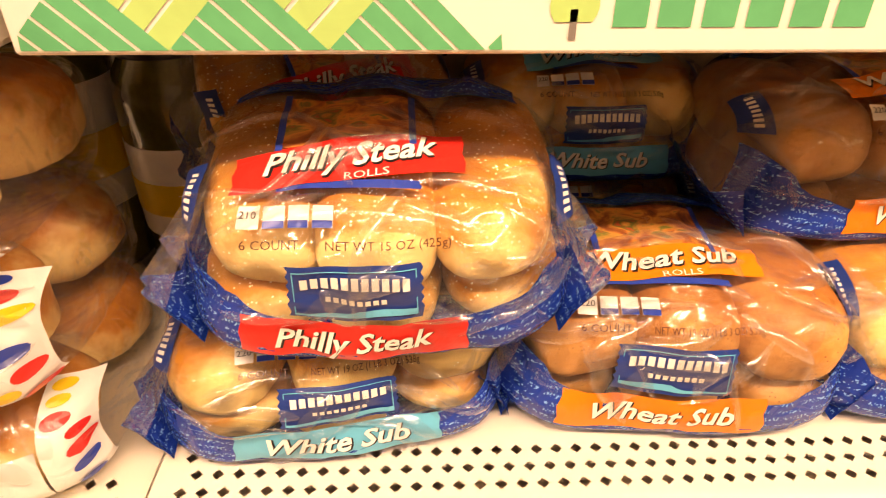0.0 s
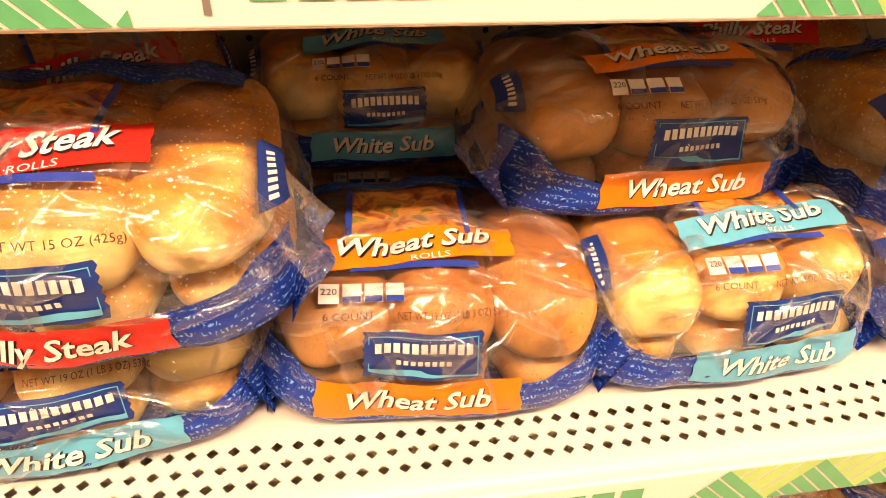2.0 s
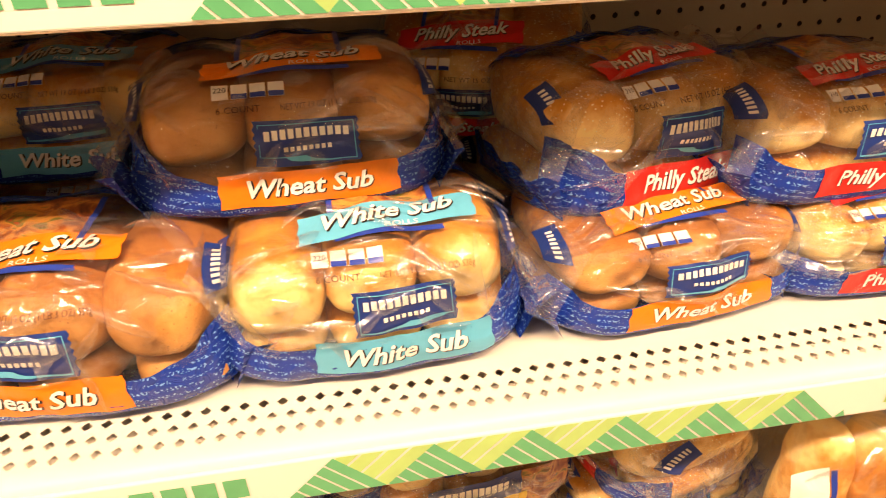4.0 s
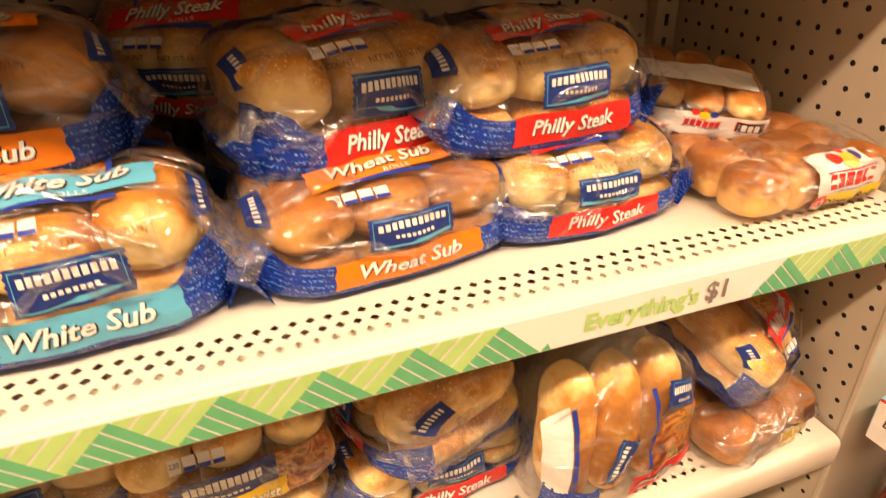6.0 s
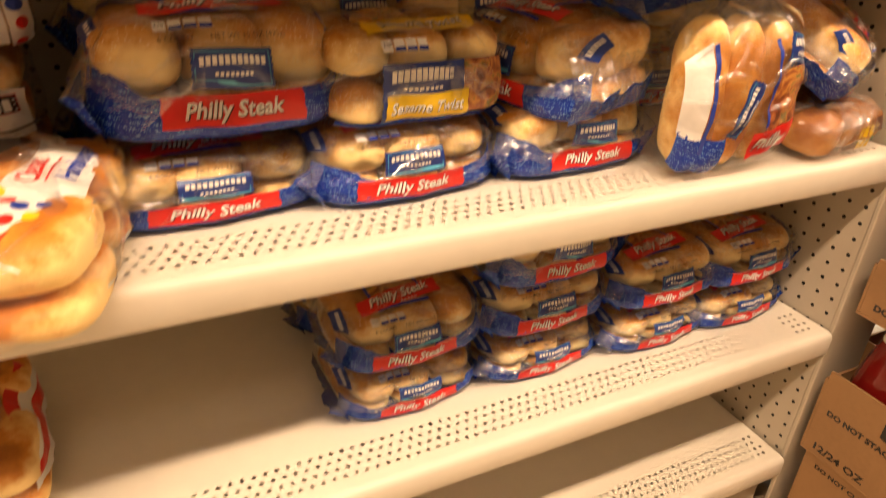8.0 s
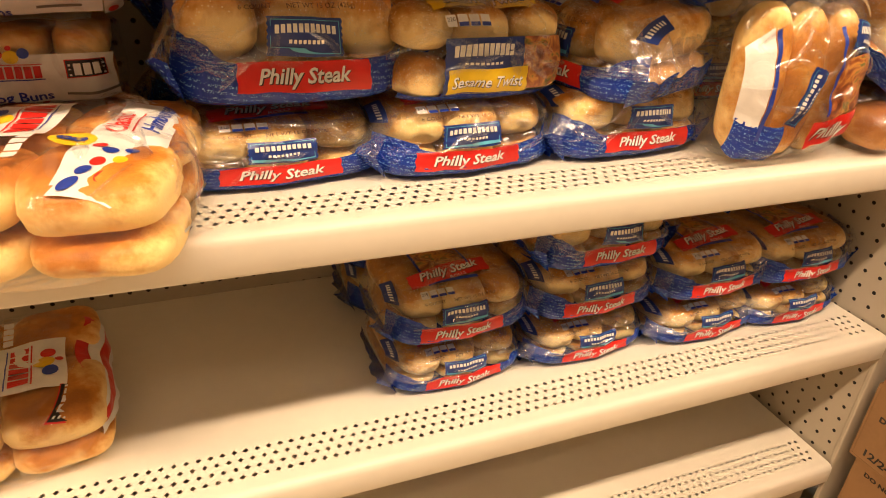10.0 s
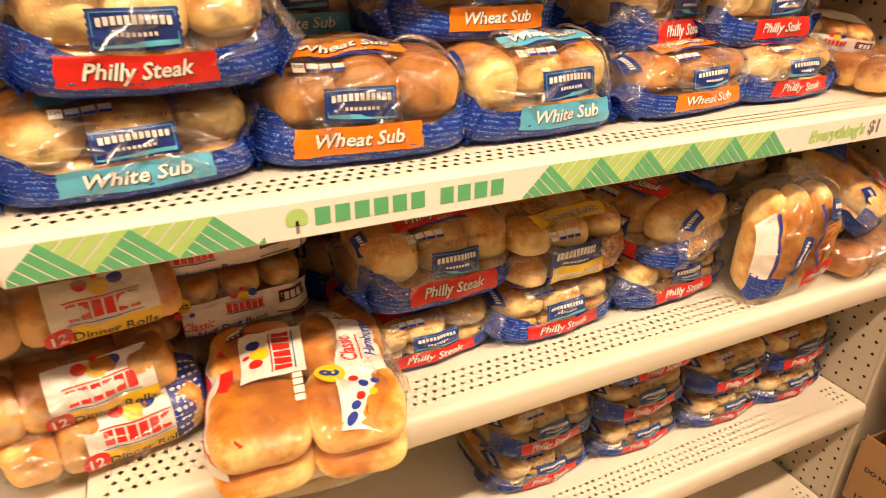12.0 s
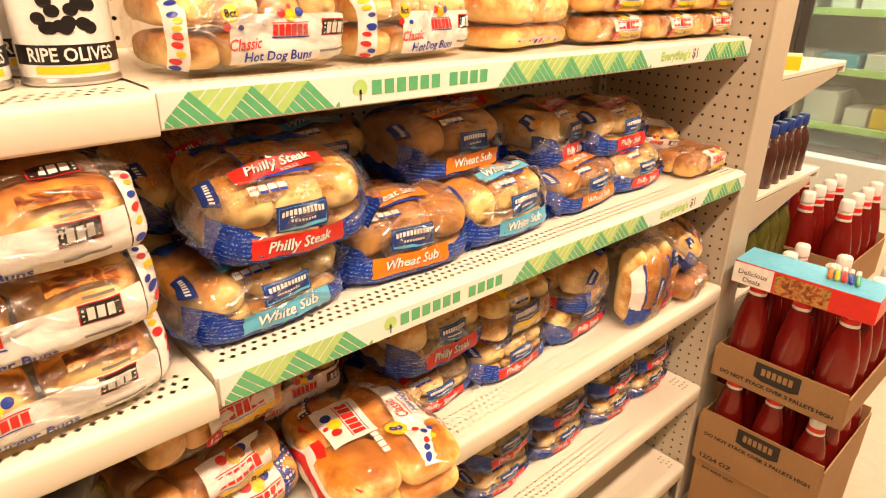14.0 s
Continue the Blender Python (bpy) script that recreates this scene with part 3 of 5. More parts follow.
def sub_bag(kind, m, seed=0, W=0.198, D=0.174, H=0.098, label="", sway=0.0):
    words, colour, crust, count, weight = KINDS[kind]
    ob = thing("bread_bag", m, label or f"clear bag of six {'wheat' if kind == 'wheat' else 'golden'} rolls with {dict(red='red', sky='light blue', orange='orange')[colour]} label", "bread bag", "bagged rolls on the shelves")
    w = Wrap(W, D, H, seed)
    w.skin(ob)
    w.folds(ob)
    rnd = random.Random(seed * 31 + 5)
    for layer in (0, 1):
        for c in range(3):
            wd = W / 3 * (1.03 - 0.04 * rnd.random())
            ht = H * (0.40 if layer == 0 else 0.67)
            ln = D * (0.95 - 0.06 * rnd.random()) * (0.94 if c != 1 else 1.0)
            z = H * (0.21 if layer == 0 else 0.60)
            ht *= rnd.uniform(0.93, 1.04)
            loaf("roll", ln, wd, ht, M[crust], ob, ((c - 1) * W * (0.312 if layer == 0 else 0.292) + rnd.uniform(-0.002, 0.002), rnd.uniform(-0.004, 0.004), z), seed * 9 + layer * 3 + c, rnd.uniform(-0.07, 0.07), 2.7, 3.3, tilt=rnd.uniform(-0.06, 0.06))
    # blue foot of the wrapper
    w.patch("blue_foot", -W * 0.485, W * 0.485, -H * 0.95, -H * 0.07, M["bluefilm"], ob, 0.0007, "blue printed lower film with pale handwriting",
            top=lambda f: 0.030 * abs(2 * f - 1) ** 2.6 + 0.005 * math.sin(11 * f + seed) - 0.009, nx=40, ns=14)
    # lower name band
    lx = sway + rnd.uniform(-0.004, 0.004)
    band = w.patch("name_band", lx - 0.053, lx + 0.053, -H * 0.35, -H * 0.085, M[colour], ob, 0.0013, jag=0.0007, slant=rnd.uniform(-0.003, 0.003))
    w.letters("lettering_shadow", words, lx + 0.0007, -H * 0.218 - 0.0007, 0.0165, M["black"], band, 0.0019, 0.035, 0.25, 0.074)
    w.letters("lettering", words, lx, -H * 0.218, 0.0165, M["white"], band, 0.0024, 0.022, 0.25, 0.074)
    brand_plate(w, ob, lx + 0.002, H * 0.10, turn=rnd.uniform(-0.06, 0.04))
    # upper prints
    up = H * 0.62
    nutrition(w, ob, lx - 0.046, H * 0.45, "220" if kind != "philly" else "210")
    w.letters("weight_print", count, lx - 0.036, H * 0.32, 0.006, M["brown"], ob, 0.0016)
    w.letters("weight_print", weight, lx + 0.018, H * 0.315, 0.006, M["brown"], ob, 0.0016, width=0.058)
    top = w.patch("top_band", lx - 0.058, lx + 0.056, up, up + 0.026, M[colour], ob, 0.0014, jag=0.0007, arch=0.003, slant=0.011)
    w.patch("band_edge", lx - 0.036, lx + 0.034, up - 0.0035, up + 0.001, M["blue"], top, 0.0010, arch=0.002, jag=0.0006)
    w.letters("lettering_shadow", words, lx + 0.0008, up + 0.0168, 0.019, M["black"], top, 0.002, 0.035, 0.25, 0.086, 0.10)
    w.letters("lettering", words, lx, up + 0.0175, 0.019, M["white"], top, 0.0026, 0.022, 0.25, 0.086, 0.10)
    w.letters("small_lettering", "ROLLS", lx + 0.008, up + 0.006, 0.006, M["white"], top, 0.002, 0.0, 0.0, 0.022, 0.10)
    w.patch("food_picture", lx - 0.036, lx + 0.03, up + 0.026, up + 0.075, M["food"], ob, 0.0011, "printed photo of a filled roll")
    for sx in (-1, 1):
        w.patch("picture_border", lx - 0.003 + sx * 0.034 - 0.0018, lx - 0.003 + sx * 0.034 + 0.0018, up + 0.024, up + 0.078, M["blue"], ob, 0.0016)
    w.patch("back_print", -W * 0.40, W * 0.40, up + 0.085, up + 0.14, M["bluefilm"], ob, 0.0009, "blue printed film over the back", nx=24)
    for sx in (-1, 1):
        side = w.patch("side_plate", sx * W * 0.435, sx * W * 0.487, H * 0.30, H * 0.85, M["navy"], ob, 0.0012, "small navy printed plate", nx=6)
        w.bars("plate_print", [(sx * W * 0.452, sx * W * 0.468, H * (0.36 + 0.06 * k), H * (0.395 + 0.06 * k)) for k in range(7)], M["white"], side, 0.0017)["kind"] = "stuff"
    w.fins(ob)
    tail(w, ob)
    return ob


# ---- room shell ----
def shell(name, x0, x1, y0, y1, z0, z1, mat, label):
    return tagged(box(name, x0, x1, y0, y1, z0, z1, M[mat]), label, name.split("_")[0], kind="structure")


shell("floor", -4, 6, -2.4, 4.6, -0.1, 0.0, "floor", "beige mottled vinyl floor of the shop")
# ceiling is out of view; its dark paint deepens shade on the shelves
shell("ceiling", -4, 6, -2.4, 4.6, 3.0, 3.1, "wall", "unseen ceiling, painted dark to cut bounced light")
# added out of view to close the aisle where dark shelving would stand
shell("wall_south", -4, 6, -2.5, -2.4, 0, 3.0, "wall", "unseen dark wall standing in for the opposite shelving")
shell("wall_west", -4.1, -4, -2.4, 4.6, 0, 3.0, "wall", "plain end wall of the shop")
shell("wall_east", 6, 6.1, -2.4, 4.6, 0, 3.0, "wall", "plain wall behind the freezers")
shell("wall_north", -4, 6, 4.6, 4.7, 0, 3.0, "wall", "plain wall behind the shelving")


# ---- perforated sheets ----
def holed(us, vs, place, hole, sides, dia, margin=None):
    """A sheet of cells with one hole each; place maps (u, v) to the world. Staggered when dia is set."""
    verts, faces = [], []
    du, dv = us[1] - us[0], vs[1] - vs[0]
    for r, v in enumerate(vs[:-1]):
        for u in us[:-1]:
            cu, cv = u + du / 2, v + dv / 2
            k = len(verts)
            corners = [(u, v), (u + du, v), (u + du, v + dv), (u, v + dv)]
            verts += [place(*c) for c in corners]
            ring = []
            for i in range(sides):
                a = 2 * math.pi * (i + 0.5) / sides + (math.pi / 4 - math.pi / sides if sides > 4 else math.pi / 4 * 0)
                ring.append((cu + hole * math.cos(a + dia), cv + hole * math.sin(a + dia)))
            verts += [place(*c) for c in ring]
            # fan: each ring edge to the nearest corner, each corner gap to its ring vertex
            ang = [math.atan2(q[1] - cv, q[0] - cu) % (2 * math.pi) for q in ring]
            cang = [math.atan2(q[1] - cv, q[0] - cu) % (2 * math.pi) for q in corners]
            order = sorted([(a, 0, i) for i, a in enumerate(ang)] + [(a, 1, i) for i, a in enumerate(cang)])
            lastr = max((o for o in order if o[1] == 0))[2]
            lastc = max((o for o in order if o[1] == 1))[2]
            for a, kind, i in order:
                if kind == 0:
                    faces.append((k + 4 + lastr, k + lastc, k + 4 + i))
                    lastr = i
                else:
                    faces.append((k + lastc, k + i, k + 4 + lastr))
                    lastc = i
    # weld shared corners so that the sheet is one piece
    seen, index, out = {}, [], []
    for p in verts:
        key = tuple(round(c, 5) for c in p)
        if key not in seen:
            seen[key] = len(out)
            out.append(p)
        index.append(seen[key])
    return out, [tuple(index[i] for i in f) for f in faces]


def steps(a, b, pitch):
    n = max(1, round((b - a) / pitch))
    return [a + (b - a) * i / n for i in range(n + 1)]


def shelf(name, x0, x1, yf, yb, z, lip, label, holes=(0.0135, 0.0125, 3)):
    """Steel shelf: rounded front lip, three rows of diamond holes, folded sides and an under-pan."""
    ob = thing(name, SAGS[name] if name in SAGS else Matrix(), label, "shelf", kind="structure")
    # lip section extruded along x
    prof = [(yf + 0.009, z - lip), (yf + 0.002, z - lip), (yf, z - lip + 0.003), (yf, z - 0.010), (yf + 0.0012, z - 0.005), (yf + 0.005, z - 0.0012), (yf + 0.011, z),
            (yf + holes[0], z)]
    verts, faces = [], []
    for x in (x0 + 0.0008, x1 - 0.0008):
        verts += [(x, y, zz) for y, zz in prof]
    n = len(prof)
    for i in range(n - 1):
        faces.append((i, n + i, n + i + 1, i + 1))
    mesh_object("front_lip", verts, faces, M["shelf"], ob, True)
    # holed rows, each a folded strip of the deck
    h0, dv, rows = holes
    pitch = 0.0124
    for r in range(rows):
        sh = pitch / 2 if r % 2 else 0.0
        us = steps(x0 + 0.012 + sh, x1 - 0.018 + sh, pitch)
        v0 = yf + h0 + r * dv
        verts, faces = holed(us, [v0, v0 + dv], lambda u, v: (u, v, z), 0.0038 if rows == 3 else 0.0033, 4, math.pi / 4)
        for a, b2 in ((x0 + 0.0008, us[0]), (us[-1], x1 - 0.0008)):
            k = len(verts)
            verts += [(a, v0, z), (b2, v0, z), (b2, v0 + dv, z), (a, v0 + dv, z)]
            faces.append((k, k + 1, k + 2, k + 3))
        mesh_object("holed_row", verts, faces, M["shelf"], ob)
    yr = yf + h0 + rows * dv
    mesh_object("deck_strip", [(x0 + 0.0008, yr, z), (x1 - 0.0008, yr, z), (x1 - 0.0008, yr + 0.03, z), (x0 + 0.0008, yr + 0.03, z)], [(0, 1, 2, 3)], M["shelf"], ob)
    box("rear_deck", x0 + 0.0008, x1 - 0.0008, yr + 0.0306, yb, z - 0.0022, z - 0.0006, M["shelf"], ob)
    box("under_pan", x0 + 0.002, x1 - 0.002, yf + 0.0095, yb, z - lip + 0.004, z - lip + 0.006, M["shelf"], ob)
    box("side_fold", x0 + 0.0008, x0 + 0.0026, yf + 0.006, yb, z - lip + 0.0065, z - 0.0024, M["shelf"], ob)
    box("side_fold", x1 - 0.0026, x1 - 0.0008, yf + 0.006, yb, z - lip + 0.0065, z - 0.0024, M["shelf"], ob)
    return ob


BACK = 0.41
# the middle shelf hangs a little lower at its right end
SLOPE = 0.015
SAGS = {}
SAG = Matrix.Translation((0.62, 0, 1.0)) @ Euler((0, math.atan(SLOPE), 0)).to_matrix().to_4x4() @ Matrix.Translation((-0.62, 0, -1.0))
LEVELS = {"upper": (1.300, 0.045), "middle": (1.010, 0.0), "third": (0.716, 0.0), "fourth": (0.424, 0.0), "base": (0.158, 0.0)}
def sag(px, z, slope):
    return Matrix.Translation((px, 0, z)) @ Euler((0, math.atan(slope), 0)).to_matrix().to_4x4() @ Matrix.Translation((-px, 0, -z))


SAGS.update({"shelf_middle": SAG, "shelf_upper": sag(0.2, 1.300, 0.015), "shelf_third": sag(1.0, 0.716, 0.015), "shelf_fourth": sag(1.0, 0.424, 0.008)})
for nm, (z, yf) in LEVELS.items():
    striped = nm in ("upper", "middle")
    shelf("shelf_" + nm, 0.0, 1.236, yf, BACK, z, 0.040, "cream steel shelf with diamond perforations" + (" and a printed strip" if striped else ""),
          holes=(0.0135, 0.0125, 3) if striped else (0.020, 0.0125, 4))
    if nm in ("upper", "middle", "third"):
        shelf("shelf_left_" + nm, -1.22, -0.003, yf - (0.012 if nm != "upper" else 0.02), BACK, z + 0.003, 0.040, "cream steel shelf of the next bay")
# plinth under the base deck
tagged(box("kick_plate", 0.0, 1.236, 0.03, 0.034, 0.0, 0.115, M["panel"]), "cream kick plate under the lowest shelf", "trim", kind="structure")


def pegboard(name, us, vs, place, normal_box, label):
    verts, faces = holed(us, vs, place, 0.0032, 8, 0.0)
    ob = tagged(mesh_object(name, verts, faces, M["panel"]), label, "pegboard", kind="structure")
    x0, x1, y0, y1, z0, z1 = normal_box
    # near-black sheet behind the holes, standing in for the shade in them
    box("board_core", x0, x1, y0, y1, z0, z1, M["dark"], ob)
    return ob


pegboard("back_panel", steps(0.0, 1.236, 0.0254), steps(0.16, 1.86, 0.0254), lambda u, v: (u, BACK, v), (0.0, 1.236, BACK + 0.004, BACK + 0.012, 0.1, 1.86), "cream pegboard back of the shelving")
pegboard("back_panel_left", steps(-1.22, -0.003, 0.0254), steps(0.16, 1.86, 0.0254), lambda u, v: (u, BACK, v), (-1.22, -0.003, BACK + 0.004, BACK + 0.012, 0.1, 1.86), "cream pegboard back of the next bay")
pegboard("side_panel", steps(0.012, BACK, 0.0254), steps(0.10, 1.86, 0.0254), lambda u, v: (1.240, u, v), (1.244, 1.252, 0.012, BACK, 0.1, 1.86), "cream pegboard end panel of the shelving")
post = thing("end_post", Matrix(), "cream steel end post of the shelving run", "post", kind="structure")
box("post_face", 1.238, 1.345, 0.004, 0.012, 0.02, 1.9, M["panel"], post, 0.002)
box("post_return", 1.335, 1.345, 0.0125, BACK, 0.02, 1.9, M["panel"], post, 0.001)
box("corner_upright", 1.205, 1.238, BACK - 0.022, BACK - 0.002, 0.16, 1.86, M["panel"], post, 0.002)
# thin near-black plates paint the shade of the upright's slots
for k in range(30):
    box("slot_shade", 1.218, 1.224, BACK - 0.0228, BACK - 0.0222, 0.5 + k * 0.03, 0.515 + k * 0.03, M["dark"], post)


# ---- printed price strips ----
def cut_triangle(p, q, r, n, gap):
    """Bands of triangle pqr parallel to the edge p-q, with gaps between them."""
    out = []
    for i in range(n):
        f0, f1 = i / n, (i + 1) / n - gap / n
        quad = [p.lerp(r, f0), q.lerp(r, f0), q.lerp(r, f1), p.lerp(r, f1)]
        out.append(quad)
    return out


def price_strip(x0, x1, y, z0, z1, m):
    ob = thing("price_strip", m, "white plastic shelf strip printed with green triangles", "sign", "shelf strips")
    box("strip_face", x0 + 0.001, x1 - 0.001, y - 0.0045, y - 0.0008, z0, z1, M["strip"], ob, 0.0012)
    yy, h = y - 0.0050, z1 - z0 - 0.003
    z0 = z0 + 0.0015

    def pattern(a, b, first, per=0.0636):
        x = first
        while x - per / 2 < b:
            tri = [Vector((x - per / 2, yy, z0)), Vector((x, yy, z0 + h)), Vector((x + per / 2, yy, z0))]
            todo = [("green_bar", cut_triangle(tri[2], tri[1], tri[0], 5, 0.16), M["green"])]
            inv = [Vector((x, yy, z0 + h)), Vector((x + per / 2, yy, z0)), Vector((x + per, yy, z0 + h))]
            if x + per * 0.8 < b:
                todo.append(("lime_bar", cut_triangle(inv[1], inv[2], inv[0], 4, 0.16), M["lime"]))
            for name, quads, mat in todo:
                for quad in quads:
                    verts = [Vector((min(max(v.x, a), b), v.y, v.z)) for v in quad]
                    if max(v.x for v in verts) - min(v.x for v in verts) > 0.002:
                        mesh_object(name, verts, [(0, 1, 2, 3)], mat, ob)
            x += per

    pattern(x0 + 0.004, x0 + 0.196, x0 + 0.030)
    pattern(x0 + 0.452, x0 + 0.842, x0 + 0.483)
    pattern(x0 + 1.031, x1 - 0.003, x0 + 1.061)
    # shop name as plain green blocks, beside a small tree mark
    def blocks(name, rects, mat):
        verts, faces = [], []
        for a, b, c, d in rects:
            k = len(verts)
            verts += [(a, yy, c), (b, yy, c), (b, yy, d), (a, yy, d)]
            faces.append((k, k + 1, k + 2, k + 3))
        mesh_object(name, verts, faces, mat, ob)
    zz0, zz1 = z0 + h * 0.28, z0 + h * 0.80
    xs = [0.240 + 0.0182 * i for i in range(6)] + [0.361 + 0.0182 * i for i in range(4)]
    for x in xs:
        blocks("name_block", [(x0 + x, x0 + x + 0.0140, zz0, zz1)], M["green"])
    verts = [(x0 + 0.224 + 0.010 * math.cos(a), yy, z0 + h * 0.55 + 0.010 * math.sin(a)) for a in [math.radians(-40 + 18.6 * i) for i in range(15)]]
    mesh_object("tree_mark", verts, [tuple(range(15))], M["lime"], ob)
    blocks("tree_trunk", [(x0 + 0.2225, x0 + 0.2255, z0 + h * 0.12, z0 + h * 0.5)], M["grey"])
    flat_text("lettering", "Everything's", (x0 + 0.921, yy - 0.0002, z0 + h * 0.5), 0.021, M["lime"], ob, 0.045, 0.1, 0.105)
    flat_text("lettering", "$1", (x0 + 0.993, yy - 0.0002, z0 + h * 0.52), 0.024, M["grey"], ob, 0.03, 0.0)
    return ob


price_strip(0.002, 1.234, 0.045, 1.2620, 1.2965, SAGS["shelf_upper"])
price_strip(0.002, 1.234, 0.0, 0.9710, 1.0060, SAG)


# ---- bagged rolls ----
def at(x, y, z, yaw=0.0, pitch=0.0, roll=0.0, sx=1.0, sy=1.0, sz=1.0):
    if 1.01 <= z < 1.25 and x > 0:
        z, roll = z - SLOPE * (x - 0.62), roll + math.degrees(SLOPE)
    elif z >= 1.25 and x > 0:
        z, roll = z - 0.015 * (x - 0.2), roll + 0.86
    elif 0.71 <= z < 1.0 and x > 0:
        z, roll = z - 0.015 * (x - 1.0), roll + 0.86
    elif 0.42 <= z < 0.72 and x > 0:
        z, roll = z - 0.008 * (x - 1.0), roll + 0.46
    return pose(x, y, z, pitch, roll, yaw) @ Matrix.Diagonal((sx, sy, sz, 1))


Z2, Z3, Z4, Z1, Z5 = 1.0105, 0.7165, 0.4245, 1.3005, 0.1585
HALF = 0.086
masters = {}
# how far the prints sit off the middle of a bag
SWAY = {2: -0.014, 3: 0.016, 6: -0.010, 8: 0.008}


def put(kind, seed, m, label=""):
    key = (kind, seed)
    if key not in masters:
        masters[key] = sub_bag(kind, m, seed, sway=SWAY.get(seed, 0.0))
        if label:
            tagged(masters[key], label)
        return masters[key]
    c = copy_thing(masters[key], m)
    return tagged(c, label) if label else c


# middle shelf, front row: x, y of the front, then the row lying on it
put("white", 1, at(0.100, 0.040 + HALF, Z2, 8, sz=0.87, sx=1.09))
put("wheat", 2, at(0.323, 0.048 + HALF, Z2, -3, sx=1.12, sz=1.07))
put("white", 3, at(0.520, 0.054 + HALF, Z2, 2, sx=1.10, sz=1.05))
put("wheat", 4, at(0.748, 0.066 + HALF, Z2, 8, sz=0.83, sx=1.10))
put("philly", 5, at(0.931, 0.074 + HALF, Z2, 4, sz=0.80))
put("philly", 6, at(0.139, 0.034 + HALF, Z2 + 0.096, 1, 9, sx=1.04))
put("white", 9, at(0.297, 0.232 + HALF, Z2 + 0.086, 1, sz=0.95))
put("wheat", 8, at(0.474, 0.122 + HALF, Z2 + 0.095, 3, sx=1.10))
put("philly", 7, at(0.742, 0.132 + HALF, Z2 + 0.064, 17, sz=1.12, sx=1.04))
put("philly", 10, at(0.905, 0.108 + HALF, Z2 + 0.067, 6, sx=1.04))
# behind the front row
put("white", 3, at(0.297, 0.235 + HALF, Z2, 0, sz=0.8))
put("philly", 6, at(0.09, 0.225 + HALF, Z2, 3))
put("philly", 7, at(0.070, 0.225 + HALF, Z2 + 0.118, 28, 34, sz=0.85), "blue-backed bag of golden rolls lying aslant on another")
put("wheat", 4, at(0.50, 0.235 + HALF, Z2, 0))
put("philly", 5, at(0.72, 0.245 + HALF, Z2, 0))
put("philly", 6, at(0.66, 0.275 + HALF, Z2 + 0.112, -18, 24, sz=0.85), "blue-backed bag of golden rolls lying aslant at the back")
put("philly", 7, at(0.94, 0.245 + HALF, Z2, 0))

# third shelf
put("philly", 5, at(0.392, 0.088 + HALF, Z3, 4, sz=0.83, sx=1.04))
put("philly", 7, at(0.416, 0.092 + HALF, Z3 + 0.076, 4, sz=0.98, sx=1.04))
put("philly", 6, at(0.583, 0.076 + HALF, Z3, 5, sz=0.78))
put("philly", 7, at(0.785, 0.080 + HALF, Z3, 6, sz=0.75))
put("philly", 6, at(0.38, 0.28 + HALF, Z3, 0))
put("philly", 5, at(0.60, 0.28 + HALF, Z3, 0))
put("philly", 7, at(0.82, 0.28 + HALF, Z3, 0))
put("philly", 6, at(0.90, 0.27 + HALF, Z3 + 0.098, 10, sz=0.9))
put("philly", 5, at(1.05, 0.27 + HALF, Z3, 0))
put("philly", 7, at(0.40, 0.275 + HALF, Z3 + 0.099, -4, sz=0.95))
put("philly", 6, at(0.60, 0.275 + HALF, Z3 + 0.099, 7, sz=0.95))

# fourth shelf
for bx, by, n in ((0.590, 0.092, 2), (0.780, 0.090, 3), (0.970, 0.080, 2), (1.128, 0.078, 2)):
    for k in range(n):
        put("philly", 5 + k % 3, at(bx + 0.004 * k, by + HALF, Z4 + 0.0715 * k, 4, sz=0.75, sx=0.94))
        put("philly", 6 - k % 2, at(bx, by + 0.185 + HALF, Z4 + 0.0715 * k, 0, sz=0.75, sx=0.94))


# ---- packs of soft buns ----
def bun_mark(w, ob, x, s, k=1.0, turn=0.0, backing=True):
    """The baker's balloon mark: coloured dots over a row of plain red blocks between two rules."""
    base = ob
    if backing:
        ct, st = math.cos(turn), math.sin(turn)
        verts, faces = [], []
        for i in range(9):
            for j in range(7):
                a, c = k * (-0.031 + 0.062 * i / 8), k * (-0.017 + 0.044 * j / 6)
                verts.append(w.on(x + a * ct - c * st, s + a * st + c * ct, 0.0014))
        for i in range(8):
            for j in range(6):
                a = i * 7 + j
                faces.append((a, a + 7, a + 8, a + 1))
        base = mesh_object("mark_ground", verts, faces, M["white"], ob, True, "white printed ground")
    kw = dict(turn=turn, about=(x, s))
    w.dots("red_dot", [(-0.012 * k, 0.016 * k, 0.0055 * k)], M["red"], base, **kw)
    w.dots("yellow_dot", [(0.0, 0.013 * k, 0.0074 * k)], M["yellow"], base, off=0.002, **kw)
    w.dots("blue_dot", [(0.0118 * k, 0.0165 * k, 0.0055 * k)], M["blue"], base, **kw)
    w.dots("small_dot", [(-0.001 * k, 0.0225 * k, 0.003 * k)], M["red"], base, **kw)
    rects = [((n - 2.5) * 0.0083 * k - 0.0033 * k, (n - 2.5) * 0.0083 * k + 0.0033 * k, -0.0085 * k, 0.0035 * k) for n in range(6)]
    w.bars("name_print", rects, M["red"], base, **kw)["kind"] = "stuff"
    w.bars("red_rule", [(-0.026 * k, 0.026 * k, 0.0048 * k, 0.0058 * k)], M["red"], base, **kw)
    w.bars("blue_rule", [(-0.026 * k, 0.026 * k, -0.0116 * k, -0.0104 * k)], M["blue"], base, **kw)


